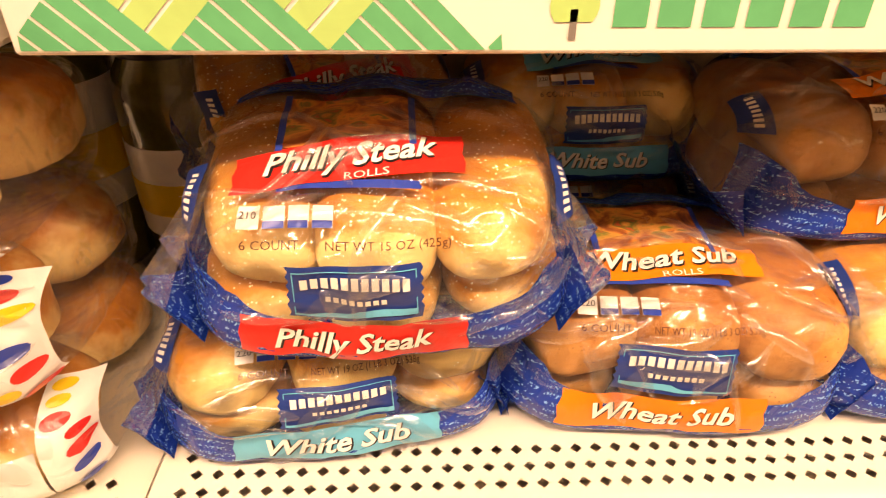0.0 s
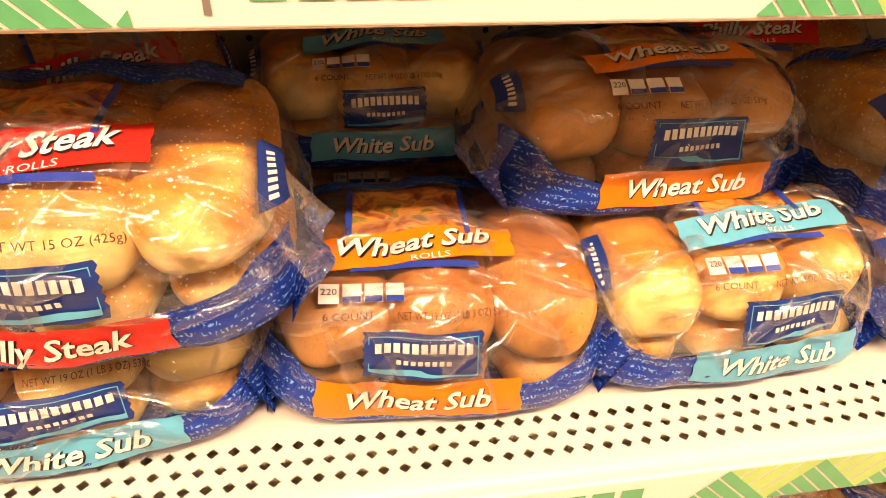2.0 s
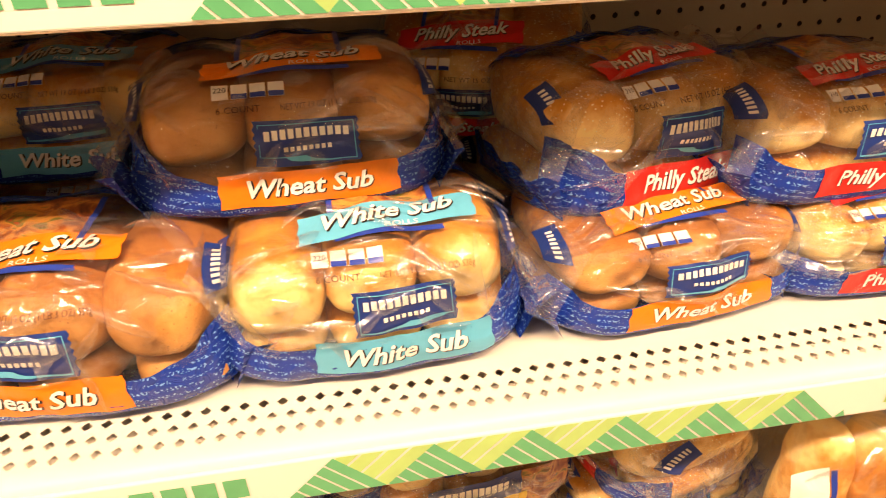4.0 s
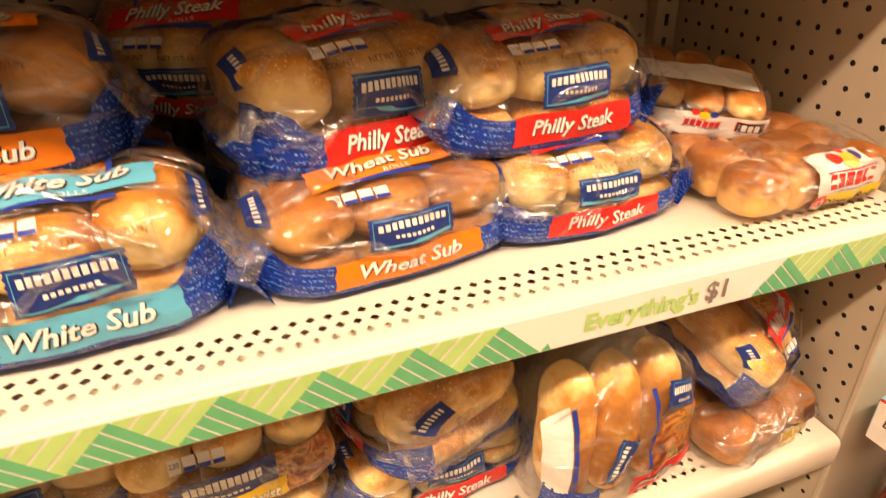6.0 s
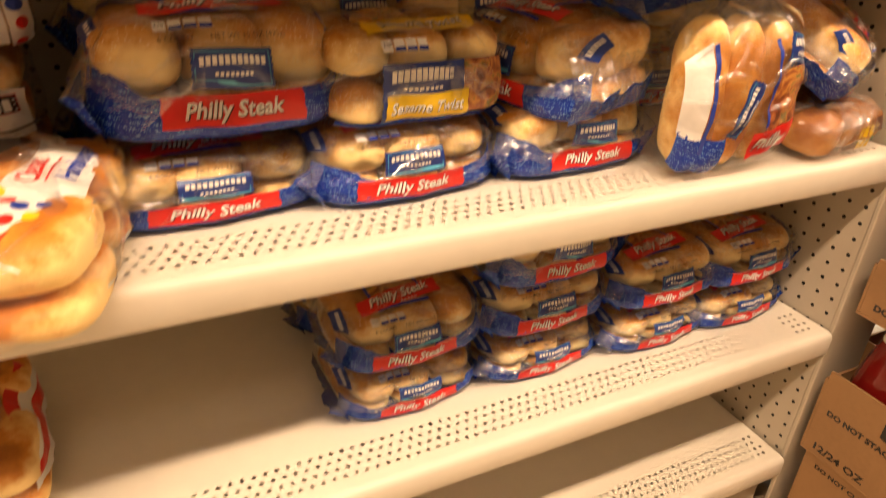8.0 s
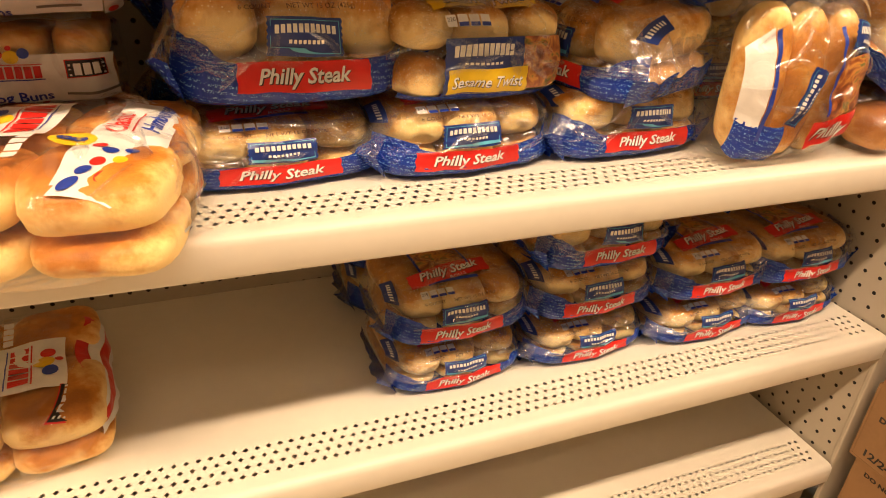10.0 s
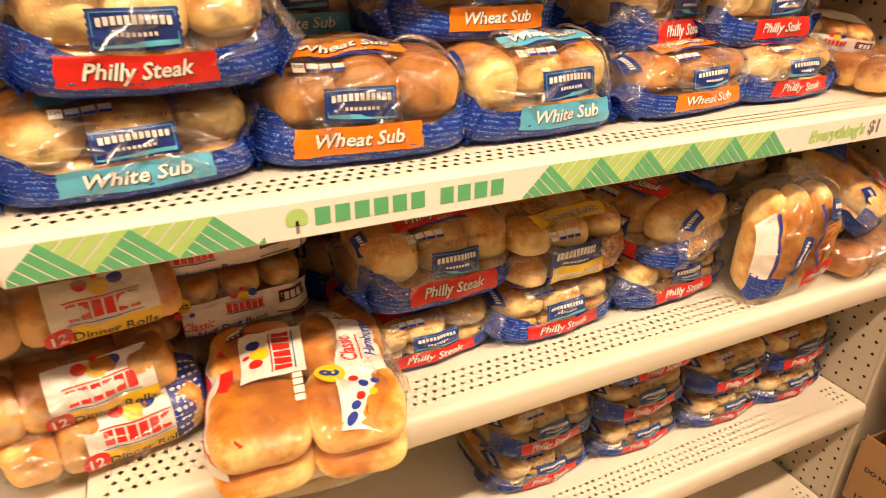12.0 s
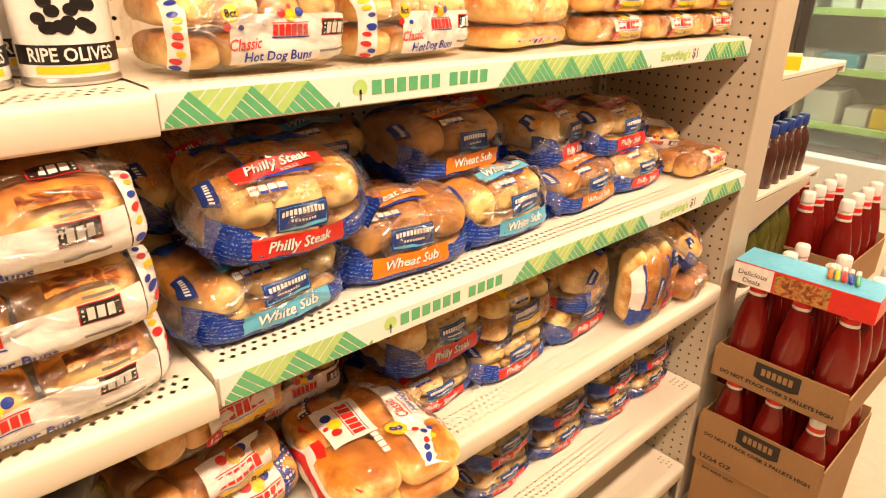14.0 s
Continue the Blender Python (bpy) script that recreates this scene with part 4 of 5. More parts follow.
def badge(w, ob, x, s, k=1.0, turn=0.0):
    """A black sponsor badge with pale blocks and a red edge."""
    kw = dict(turn=turn, about=(x, s))
    edge = w.bars("badge_edge", [(-0.0175 * k, 0.0175 * k, -0.0095 * k, 0.0095 * k)], M["red"], ob, off=0.0016, **kw)
    w.bars("badge_ground", [(-0.0165 * k, 0.0165 * k, -0.0085 * k, 0.0085 * k)], M["black"], edge, off=0.0021, **kw)
    w.bars("badge_print", [((n - 1) * 0.0078 * k - 0.003 * k, (n - 1) * 0.0078 * k + 0.003 * k, -0.0055 * k, 0.0055 * k) for n in range(3)]
           + [(sx * 0.0140 * k - 0.001 * k, sx * 0.0140 * k + 0.001 * k, -0.006 * k + 0.0045 * k * i, -0.004 * k + 0.0045 * k * i) for sx in (-1, 1) for i in range(3)], M["white"], edge, off=0.0026, **kw)["kind"] = "stuff"


def dot_field(w, ob, x0, x1, s0, s1, seed, n=14, r=0.0062):
    """White film with scattered red, blue and yellow dots."""
    ground = w.patch("dotted_panel", x0, x1, s0, s1, M["white"], ob, 0.0013, "white film with coloured dots", nx=8)
    rnd = random.Random(seed)
    spots, tries = [], 0
    while len(spots) < n and tries < 600:
        tries += 1
        q = (rnd.uniform(min(x0, x1) + r, max(x0, x1) - r), rnd.uniform(s0 + r, s1 - r), r * rnd.uniform(0.72, 1.1))
        if all((q[0] - p[0]) ** 2 + (q[1] - p[1]) ** 2 > (1.1 * (q[2] + p[2])) ** 2 for p in spots):
            spots.append(q)
    for i, q in enumerate(spots):
        w.dots("dot", [q], M[("red", "blue", "yellow")[i % 3]], ground, off=0.0021)


def hot_dog_pack(m, seed, label):
    W, D, H = 0.204, 0.15, 0.084
    ob = thing("bun_pack", m, label, "bun pack", "wrapped bun packs")
    w = Wrap(W, D, H, seed, lobes=4, nx=5, nz=3.4, nb=4.0, flare=0.0, lobe=0.02)
    w.skin(ob)
    w.folds(ob)
    for layer in (0, 1):
        for c in range(4):
            loaf("bun", D * 0.93, W / 4 * 0.97, H * 0.48, M["bun"], ob, ((c - 1.5) * W * 0.236, 0, H * (0.26 + 0.48 * layer)), seed * 8 + layer * 4 + c, 0.0, 3.0, 3.2, slit=0.15)
    band = w.patch("white_band", -W * 0.24, W * 0.47, -H * 0.36, H * 0.20, M["white"], ob, 0.0011, "white printed band")
    bun_mark(w, band, 0.02, 0.004, 0.85, 0.0, False)
    badge(w, band, 0.074, 0.003, 0.9)
    w.letters("lettering", "Classic", -0.033, -0.010, 0.015, M["red"], band, 0.002, 0.01, 0.3, 0.034, 0.06)
    w.letters("lettering", "Hot Dog Buns", 0.005, -0.0225, 0.0135, M["blue"], band, 0.002, 0.02, 0.0, 0.080)
    disc = w.dots("yellow_dot", [(-0.046, 0.018, 0.009)], M["yellow"], ob, off=0.0014)
    w.letters("lettering", "8ct", -0.046, 0.018, 0.010, M["black"], disc, 0.002, 0.02)
    w.dots("red_dot", [(-0.052, 0.006, 0.0045)], M["red"], ob)
    w.dots("blue_dot", [(-0.038, 0.005, 0.003)], M["blue"], ob)
    dot_field(w, ob, -W * 0.485, -W * 0.42, -H * 0.45, H * 0.5, seed, 9, 0.0042)
    w.bars("weight_print", [(0.056, 0.098, -0.022, -0.0195)], M["grey"], ob)
    w.patch("top_band", -W * 0.4, W * 0.4, H * 0.75, H * 1.25, M["white"], ob, 0.0011, "white printed film over the top")
    return ob


def hamburger_pack(m, seed, label, H=0.076):
    W, D = 0.236, 0.20
    ob = thing("bun_pack", m, label, "bun pack", "wrapped bun packs")
    w = Wrap(W, D, H, seed, lobes=2, nx=4.5, nz=3.0, nb=4.0, flare=0.0, lobe=0.02)
    w.skin(ob)
    w.folds(ob)
    for a in (-1, 1):
        for b2 in (-1, 1):
            loaf("bun", D * 0.47, W * 0.47, H * 0.93, M["bun"], ob, (a * W * 0.235, b2 * D * 0.235, H * 0.49), seed * 4 + a + b2 * 2, 0.0, 2.6, 2.4, slit=-0.1)
    band = w.patch("white_band", -W * 0.46, W * 0.40, -H * 0.40, H * 0.10, M["white"], ob, 0.0011, "white printed band", top=lambda f: 0.006 * f)
    bun_mark(w, band, -0.040, 0.002, 0.95, 0.0, False)
    badge(w, band, 0.056, 0.002, 1.0)
    w.bars("weight_print", [(0.040, 0.078, -0.020, -0.0175), (0.044, 0.07, 0.015, 0.0175)], M["grey"], band)
    w.letters("lettering", "Hamburger Buns", -0.030, -0.0225, 0.0135, M["blue"], band, 0.002, 0.02, 0.0, 0.098)
    dot_field(w, ob, W * 0.405, W * 0.488, -H * 0.5, H * 0.75, seed + 3, 15, 0.0056)
    badge(w, ob, 0.055, H * 0.95, 1.1)
    pic = w.patch("burger_picture", 0.020, 0.080, H * 0.30, H * 0.52, M["food"], ob, 0.0013, "printed photo of a burger", arch=0.004)
    return ob


def dinner_pack(m, seed, label, flag=False):
    W, D, H = 0.19, 0.15, 0.066
    ob = thing("roll_pack", m, label, "roll pack", "wrapped roll packs")
    w = Wrap(W, D, H, seed, lobes=4, nx=5, nz=3.0, nb=4.0, flare=0.0, lobe=0.03)
    w.skin(ob)
    w.folds(ob)
    for c in range(4):
        for r in range(3):
            loaf("dinner_roll", D * 0.34, W / 4 * 1.05, H * 0.94, M["dinner"], ob, ((c - 1.5) * W * 0.238, (r - 1) * D * 0.315, H * 0.48), seed * 12 + c * 3 + r, 0.0, 3.6, 3.6)
    band = w.patch("white_band", -0.022, 0.070, -H * 0.08, H * 0.62, M["white"], ob, 0.0011, "white printed band")
    bun_mark(w, band, 0.024, 0.012, 1.25, 0.0, False)
    low = w.patch("yellow_band", -0.010, 0.070, -H * 0.42, -H * 0.085, M["yellow"], ob, 0.0011, "yellow printed band")
    w.letters("lettering", "Dinner Rolls", 0.030, -0.0165, 0.0135, M["black"], low, 0.0019, 0.015, 0.05, 0.072)
    disc = w.dots("red_disc", [(-0.017, -0.013, 0.0125)], M["red"], ob, off=0.0016)
    w.letters("lettering", "12", -0.017, -0.013, 0.016, M["white"], disc, 0.0022, 0.02)
    if flag:
        blue = w.patch("star_film", 0.058, W * 0.49, -H * 0.55, H * 1.3, M["blue"], ob, 0.0013, "blue film with white stars", nx=8)
        w.dots("star_print", [(0.063 + 0.0058 * (i % 5) + 0.002 * (i // 5 % 2), -0.028 + 0.0105 * (i // 5), 0.0021) for i in range(50)], M["white"], blue, off=0.002)["kind"] = "stuff"
    return ob


def big_bun_bag(m, seed, label):
    """Eight hamburger buns lying flat, printed over the top."""
    W, D, H = 0.232, 0.196, 0.082
    ob = thing("bun_bag", m, label, "bun bag", "wrapped bun packs")
    w = Wrap(W, D, H, seed, lobes=2, nx=4.0, nz=3.2, nb=4.0, flare=0.0, lobe=0.03)
    w.skin(ob)
    w.folds(ob)
    for layer in (0, 1):
        for a in (-1, 1):
            for b2 in (-1, 1):
                loaf("bun", D * 0.51, W * 0.51, H * (0.44 if layer == 0 else 0.60), M["bun"], ob, (a * W * 0.24, b2 * D * 0.24, H * (0.22 if layer == 0 else 0.68)), seed * 8 + layer * 4 + a + 2 * b2, 0.0, 3.0, 3.4, slit=-0.35)
    band = w.patch("white_band", -W * 0.44, W * 0.46, H * 0.42, H * 1.02, M["white"], ob, 0.0012, "white printed band", top=lambda f: 0.006 * math.sin(7 * f))
    w.letters("lettering", "Hamburger Buns", 0.045, H * 0.60, 0.0175, M["blue"], band, 0.002, 0.02, 0.0, 0.112)
    w.letters("lettering", "Classic", 0.004, H * 0.87, 0.021, M["red"], band, 0.002, 0.015, 0.3, 0.048, 0.05)
    w.bars("red_rule", [(-0.020, 0.03, H * 0.87 - 0.0125, H * 0.87 - 0.0112)], M["red"], band)
    dot_field(w, ob, -W * 0.47, -W * 0.19, H * 0.34, H * 0.98, seed, 13, 0.0066)
    dot_field(w, ob, -W * 0.40, W * 0.30, -H * 0.47, -H * 0.25, seed + 1, 12, 0.0055)
    disc = w.dots("yellow_disc", [(-0.036, H * 1.14, 0.0165)], M["yellow"], ob, off=0.0014)
    w.letters("lettering", "8", -0.036, H * 1.14, 0.026, M["blue"], disc, 0.002, 0.03)
    bun_mark(w, ob, 0.020, H * 1.70, 1.45)
    badge(w, ob, 0.085, H * 2.25, 1.3)
    w.bars("nutrition_print", [(-0.07 + 0.011 * i, -0.061 + 0.011 * i, H * 1.45, H * 1.57) for i in range(4)], M["white"], ob)["kind"] = "stuff"
    for k, (name, mat) in enumerate((("red_stripe", "red"), ("white_stripe", "white"), ("red_stripe", "red"), ("white_stripe", "white"))):
        w.patch(name, -W * 0.44, W * 0.42, H * (2.34 + 0.17 * k), H * (2.505 + 0.17 * k), M[mat], ob, 0.0013, bottom=lambda f: 0.004 * math.sin(9 * f), top=lambda f: 0.004 * math.sin(9 * f))
    w.patch("burger_picture", W * 0.30, W * 0.42, H * 0.76, H * 1.05, M["food"], ob, 0.0012)
    return ob


def sesame_bag(m, seed, label):
    W, D, H = 0.19, 0.165, 0.094
    ob = thing("bread_bag", m, label, "bread bag", "bagged rolls on the shelves")
    w = Wrap(W, D, H, seed, lobes=3, nx=4.0, nz=3.0, nb=4.0, flare=0.0)
    w.skin(ob)
    w.folds(ob)
    for layer in (0, 1):
        for c in range(3):
            for r in (-1, 1):
                loaf("bun", D * 0.46, W / 3 * 0.95, H * 0.49, M["seeded"], ob, ((c - 1) * W * 0.31, r * D * 0.23, H * (0.25 + 0.49 * layer)), seed * 12 + layer * 6 + c * 2 + r, 0.0, 2.5, 2.5)
    plate = w.patch("name_panel", -0.050, 0.034, -H * 0.38, H * 0.20, M["navy"], ob, 0.0013, "navy printed name panel", jag=0.0007)
    w.bars("name_print", [((n - 5) * 0.0058 - 0.010 - 0.0023, (n - 5) * 0.0058 - 0.010 + 0.0023, 0.002 + 0.0014 * (1 - ((n - 5) / 5) ** 2), 0.0125 + 0.0014 * (1 - ((n - 5) / 5) ** 2)) for n in range(11)]
           + [((n - 3.5) * 0.005 - 0.010 - 0.0017, (n - 3.5) * 0.005 - 0.010 + 0.0017, -0.0055, -0.0018) for n in range(8)], M["white"], plate, 0.002)["kind"] = "stuff"
    low = w.patch("yellow_band", -0.046, 0.040, -H * 0.36, -H * 0.10, M["yellow"], plate, 0.0019, jag=0.0007)
    w.letters("lettering_shadow", "Sesame Twist", -0.0034, -0.0222, 0.0145, M["black"], low, 0.0024, 0.035, 0.25, 0.076)
    w.letters("lettering", "Sesame Twist", -0.004, -0.0215, 0.0145, M["white"], low, 0.0029, 0.012, 0.25, 0.076)
    w.patch("food_picture", 0.0345, 0.080, -H * 0.34, H * 0.20, M["food"], ob, 0.0013, "printed photo of a filled bun")
    nutrition(w, ob, -0.042, H * 0.36, "220")
    top = w.patch("top_band", -0.055, 0.060, H * 0.50, H * 0.80, M["yellow"], ob, 0.0013, arch=0.006, jag=0.0007)
    w.letters("lettering_shadow", "Sesame Twist", 0.0036, H * 0.65 + 0.0035, 0.018, M["black"], top, 0.0019, 0.035, 0.25, 0.086)
    w.letters("lettering", "Sesame Twist", 0.003, H * 0.65 + 0.004, 0.018, M["white"], top, 0.0024, 0.012, 0.25, 0.086)
    w.patch("food_picture", -0.045, 0.0, H * 0.88, H * 1.25, M["food"], ob, 0.0012)
    w.patch("blue_foot", -W * 0.45, W * 0.45, -H * 0.60, -H * 0.39, M["bluefilm"], ob, 0.0008, "blue printed lower film")
    tail(w, ob)
    return ob


def standing_bag(m, seed, label):
    """A half-empty bag stood on end, two long rolls upright in it, gathered at the top."""
    W, D, H = 0.180, 0.105, 0.180
    ob = thing("bread_bag", m, label, "bread bag", "bagged rolls on the shelves")
    w = Wrap(W, D, H, seed, lobes=2, nx=2.8, nz=2.2, nb=3.2, flare=0.0, crush=0.006)
    w.skin(ob)
    w.folds(ob)
    for i, (x, y, ang) in enumerate(((-0.052, -0.004, 0.10), (-0.006, -0.010, 0.06), (0.046, -0.006, -0.12))):
        r = loaf("roll", 0.162, 0.050, 0.068, M["roll"], ob, (0, 0, 0), seed + i, 0.0, 2.4, 2.8)
        r.matrix_basis = pose(x, y, 0.088, 90, 0, 0) @ pose(0, 0, 0, 0, math.degrees(ang), 0)
    w.patch("white_panel", -W * 0.475, -W * 0.37, -H * 0.24, H * 0.38, M["white"], ob, 0.0013, "white printed side panel")
    w.patch("blue_edge", -W * 0.365, -W * 0.345, -H * 0.32, H * 0.36, M["blue"], ob, 0.0016)
    w.patch("blue_foot", -W * 0.47, -W * 0.20, -H * 0.48, -H * 0.22, M["bluefilm"], ob, 0.0013, "blue printed lower film")
    brand_plate(w, ob, -0.022, -0.010, 0.062, 0.021, 1.28)
    brand_plate(w, ob, 0.045, 0.048, 0.036, 0.026, -0.12)
    w.patch("food_picture", 0.018, 0.066, -0.030, 0.032, M["food"], ob, 0.0014, "printed photo of a filled roll", slant=0.01)
    w.patch("blue_edge", 0.0135, 0.0175, -0.030, 0.060, M["blue"], ob, 0.0018)
    band = w.patch("name_band", 0.0, 0.070, -0.062, -0.032, M["red"], ob, 0.0016, slant=0.008)
    w.letters("lettering_shadow", "Philly", 0.0308, -0.0478, 0.022, M["black"], band, 0.0022, 0.035, 0.25, 0.050, 0.1)
    w.letters("lettering", "Philly", 0.030, -0.047, 0.022, M["white"], band, 0.0027, 0.012, 0.25, 0.050, 0.1)
    g = []
    faces = []
    for i in range(8):
        f = i / 7
        rr = 0.020 * (1 - f) ** 1.2 + 0.007 + 0.022 * max(0, f - 0.4)
        for j in range(16):
            a = 2 * math.pi * j / 16
            q = rr * (1 + 0.25 * math.sin(5 * a))
            g.append((0.012 + q * 1.5 * math.cos(a), q * math.sin(a), H * 0.95 + 0.028 * f))
    for i in range(7):
        for j in range(16):
            a, b2 = i * 16 + j, i * 16 + (j + 1) % 16
            faces.append((a, b2, b2 + 16, a + 16))
    mesh_object("gathered_end", g, faces, M["tail"], ob, True, "twisted film end of the bag")
    return ob


def brown_roll_pack(m, seed, label):
    W, D, H = 0.165, 0.14, 0.062
    ob = thing("roll_pack", m, label, "roll pack", "wrapped roll packs")
    w = Wrap(W, D, H, seed, lobes=4, nx=4, nz=2.8, nb=4, flare=0.0)
    w.skin(ob)
    w.folds(ob)
    for c in range(3):
        for r in range(2):
            loaf("dinner_roll", D * 0.47, W / 3 * 0.96, H * 0.92, M["wheat"], ob, ((c - 1) * W * 0.31, (r - 0.5) * D * 0.46, H * 0.48), seed + c * 2 + r, 0, 2.8, 2.8)
    w.bars("name_print", [(-0.012 + 0.011 * i, -0.004 + 0.011 * i, -0.004, 0.009) for i in range(4)] + [(-0.008 + 0.011 * i, 0.0 + 0.011 * i, -0.019, -0.008) for i in range(3)], M["yellow"], ob)["kind"] = "stuff"
    w.patch("green_leaf", 0.028, 0.036, -0.018, -0.008, M["green"], ob, 0.0018)
    w.patch("brown_band", 0.034, W * 0.46, -0.004, 0.014, M["brown"], ob, 0.0012, "dark brown printed band")
    return ob


# middle shelf, next bay: three packs of hamburger buns, one on the other
for k in range(3):
    hamburger_pack(at(-0.147, 0.100 - 0.006 * k, Z2 + 0.0035 + 0.0765 * k, 3 - 2 * k), 11 + k, "wrapped hamburger buns with a white dotted wrapper, stacked")
# middle shelf, by the end panel
dinner_pack(at(1.138, 0.110, Z2, 2, sz=0.78, sx=0.92), 21, "wrapped pack of twelve dinner rolls beside the end panel")
hot_dog_pack(at(1.100, 0.215, Z2 + 0.050, -28, 10, 8, 0.85, 0.9, 0.6), 22, "crumpled dotted pack of buns lying on dinner rolls")
hamburger_pack(at(1.10, 0.31, Z2, 5), 23, "wrapped buns at the back of the shelf")

# upper shelf
hot_dog_pack(at(0.130, 0.138, Z1, 4), 31, "wrapped hot dog buns with a white printed band")
hot_dog_pack(at(0.347, 0.150, Z1, 9), 32, "wrapped hot dog buns set slightly askew")
hot_dog_pack(at(0.137, 0.140, Z1 + 0.085, 3), 33, "wrapped hot dog buns on a second layer")
big_bun_bag(at(0.582, 0.185, Z1, 12, 0, 0, 0.9), 34, "bag of buns with red and white stripes")
for bx in (0.790, 0.972, 1.135):
    for k in range(3):
        dinner_pack(at(bx, 0.155, Z1 + 0.0485 * k, 2, sz=0.73, sx=0.93), 35 + k, "wrapped pack of twelve dinner rolls in a stack")

# third shelf, left end
for k, (dx, dy) in enumerate(((0.02, 0.0), (0.0, 0.008), (0.018, 0.02))):
    dinner_pack(at(0.0 + dx, 0.125 + dy, Z3 + 0.004 + 0.0665 * k, 9), 41 + k, "wrapped pack of twelve dinner rolls, stacked", flag=k == 0)
dinner_pack(at(0.165, 0.262, Z3, 4, sz=0.95), 45, "wrapped rolls under two other packs")
hot_dog_pack(at(0.160, 0.232, Z3 + 0.063, 3, sz=0.9), 46, "wrapped hot dog buns on another pack")
hamburger_pack(at(0.165, 0.265, Z3 + 0.139, 6, sx=0.9), 47, "wrapped hamburger buns on top of a stack", H=0.068)
big_bun_bag(at(0.222, 0.050, Z3, 82), 48, "bag of eight hamburger buns overhanging the shelf edge")
# third shelf, rest
sesame_bag(at(0.592, 0.158, Z3 + 0.0715, 4), 51, "bag of sesame buns with yellow label, on another bag")
put("philly", 6, at(0.790, 0.160, Z3 + 0.076, -76, 5, 4, 0.9, 0.98, 1.0), "clear bag of golden rolls lying turned on another bag")
standing_bag(at(0.950, 0.060, Z3, 2), 52, "half-empty bag of long rolls stood on end")
brown_roll_pack(at(1.135, 0.078, Z3, 12), 53, "wrapped brown whole wheat rolls by the end panel")
put("philly", 7, at(1.118, 0.125, Z3 + 0.105, 36, 33, 0, 0.82, 0.95, 0.72), "clear bag of golden rolls leaning on brown rolls")
put("philly", 5, at(1.0, 0.27, Z3 + 0.13, 170, -20, 10, 0.9, 0.9, 0.9), "blue-backed bag of rolls lying behind the others")
put("philly", 7, at(0.72, 0.285, Z3 + 0.089, 8, -6), "bag of rolls lying behind the front row")
# fourth shelf, left: a bag of buns with stripes; base deck: one bag
big_bun_bag(at(0.085, 0.19, Z4, -82), 55, "striped bag of buns standing at the bay's edge")
put("philly", 5, at(0.66, 0.20 + HALF, Z5, 4))


# ---- tins and jars ----
def olive_can(m):
    ob = thing("olive_can", m, "white labelled tin of black olives", "tin can", "olive tins")
    lathe("body", [(0.0385, 0.0), (0.040, 0.001), (0.040, 0.004), (0.0388, 0.006), (0.0388, 0.104), (0.040, 0.106), (0.040, 0.109), (0.0375, 0.110)], M["tin"], ob, 40)
    lathe("paper_label", [(0.0390, 0.007), (0.0393, 0.008), (0.0393, 0.102), (0.0390, 0.103)], M["white"], ob, 40)

    def ring(name, a0, a1, z0, z1, mat, r=0.0397, parent=ob):
        verts, faces = [], []
        for i in range(17):
            a = math.radians(a0 + (a1 - a0) * i / 16)
            verts += [(r * math.sin(a), -r * math.cos(a), z0), (r * math.sin(a), -r * math.cos(a), z1)]
        for i in range(16):
            faces.append((2 * i, 2 * i + 2, 2 * i + 3, 2 * i + 1))
        return mesh_object(name, verts, faces, mat, parent, True)

    def round_text(words, z, size, width, mat, r=0.0402):
        pts, faces = text_shape(words, 0.02)
        lo, hi = min(p[0] for p in pts), max(p[0] for p in pts)
        verts = []
        for px, py in pts:
            a = (px - (lo + hi) / 2) * width / (hi - lo) / r
            verts.append((r * math.sin(a), -r * math.cos(a), z + (py - 0.33) * size))
        return mesh_object("lettering", verts, faces, mat, ob)

    ring("black_band", -75, 75, 0.018, 0.034, M["black"])
    ring("yellow_band", -45, 45, 0.0105, 0.0165, M["yellow"])
    round_text("RIPE OLIVES", 0.026, 0.0155, 0.072, M["white"])
    # picture: a heap of dark olives on the label
    rnd = random.Random(4)
    for i in range(16):
        a, z = math.radians(rnd.uniform(-34, 34)), rnd.uniform(0.045, 0.070)
        verts = []
        for k in range(12):
            t = 2 * math.pi * k / 12
            b2 = a + 0.15 * math.cos(t)
            verts.append((0.0397 * math.sin(b2) * (1 + 0.0004 * i), -0.0397 * math.cos(b2) * (1 + 0.0004 * i), z + 0.0052 * math.sin(t)))
        mesh_object("printed_olive", verts, [tuple(range(12))], M["black"], ob)
    ring("red_mark", -40, 20, 0.080, 0.094, M["red"])
    ring("yellow_tag", 8, 38, 0.074, 0.083, M["yellow"], 0.0401)
    return ob


can = olive_can(at(-0.040, 0.132, Z1 + 0.003, -8, sx=1.06, sy=1.06, sz=1.05))
copy_thing(can, at(-0.130, 0.138, Z1 + 0.003, 6))
copy_thing(can, at(-0.214, 0.138, Z1 + 0.003, 20))
copy_thing(can, at(-0.075, 0.225, Z1 + 0.003, 40))


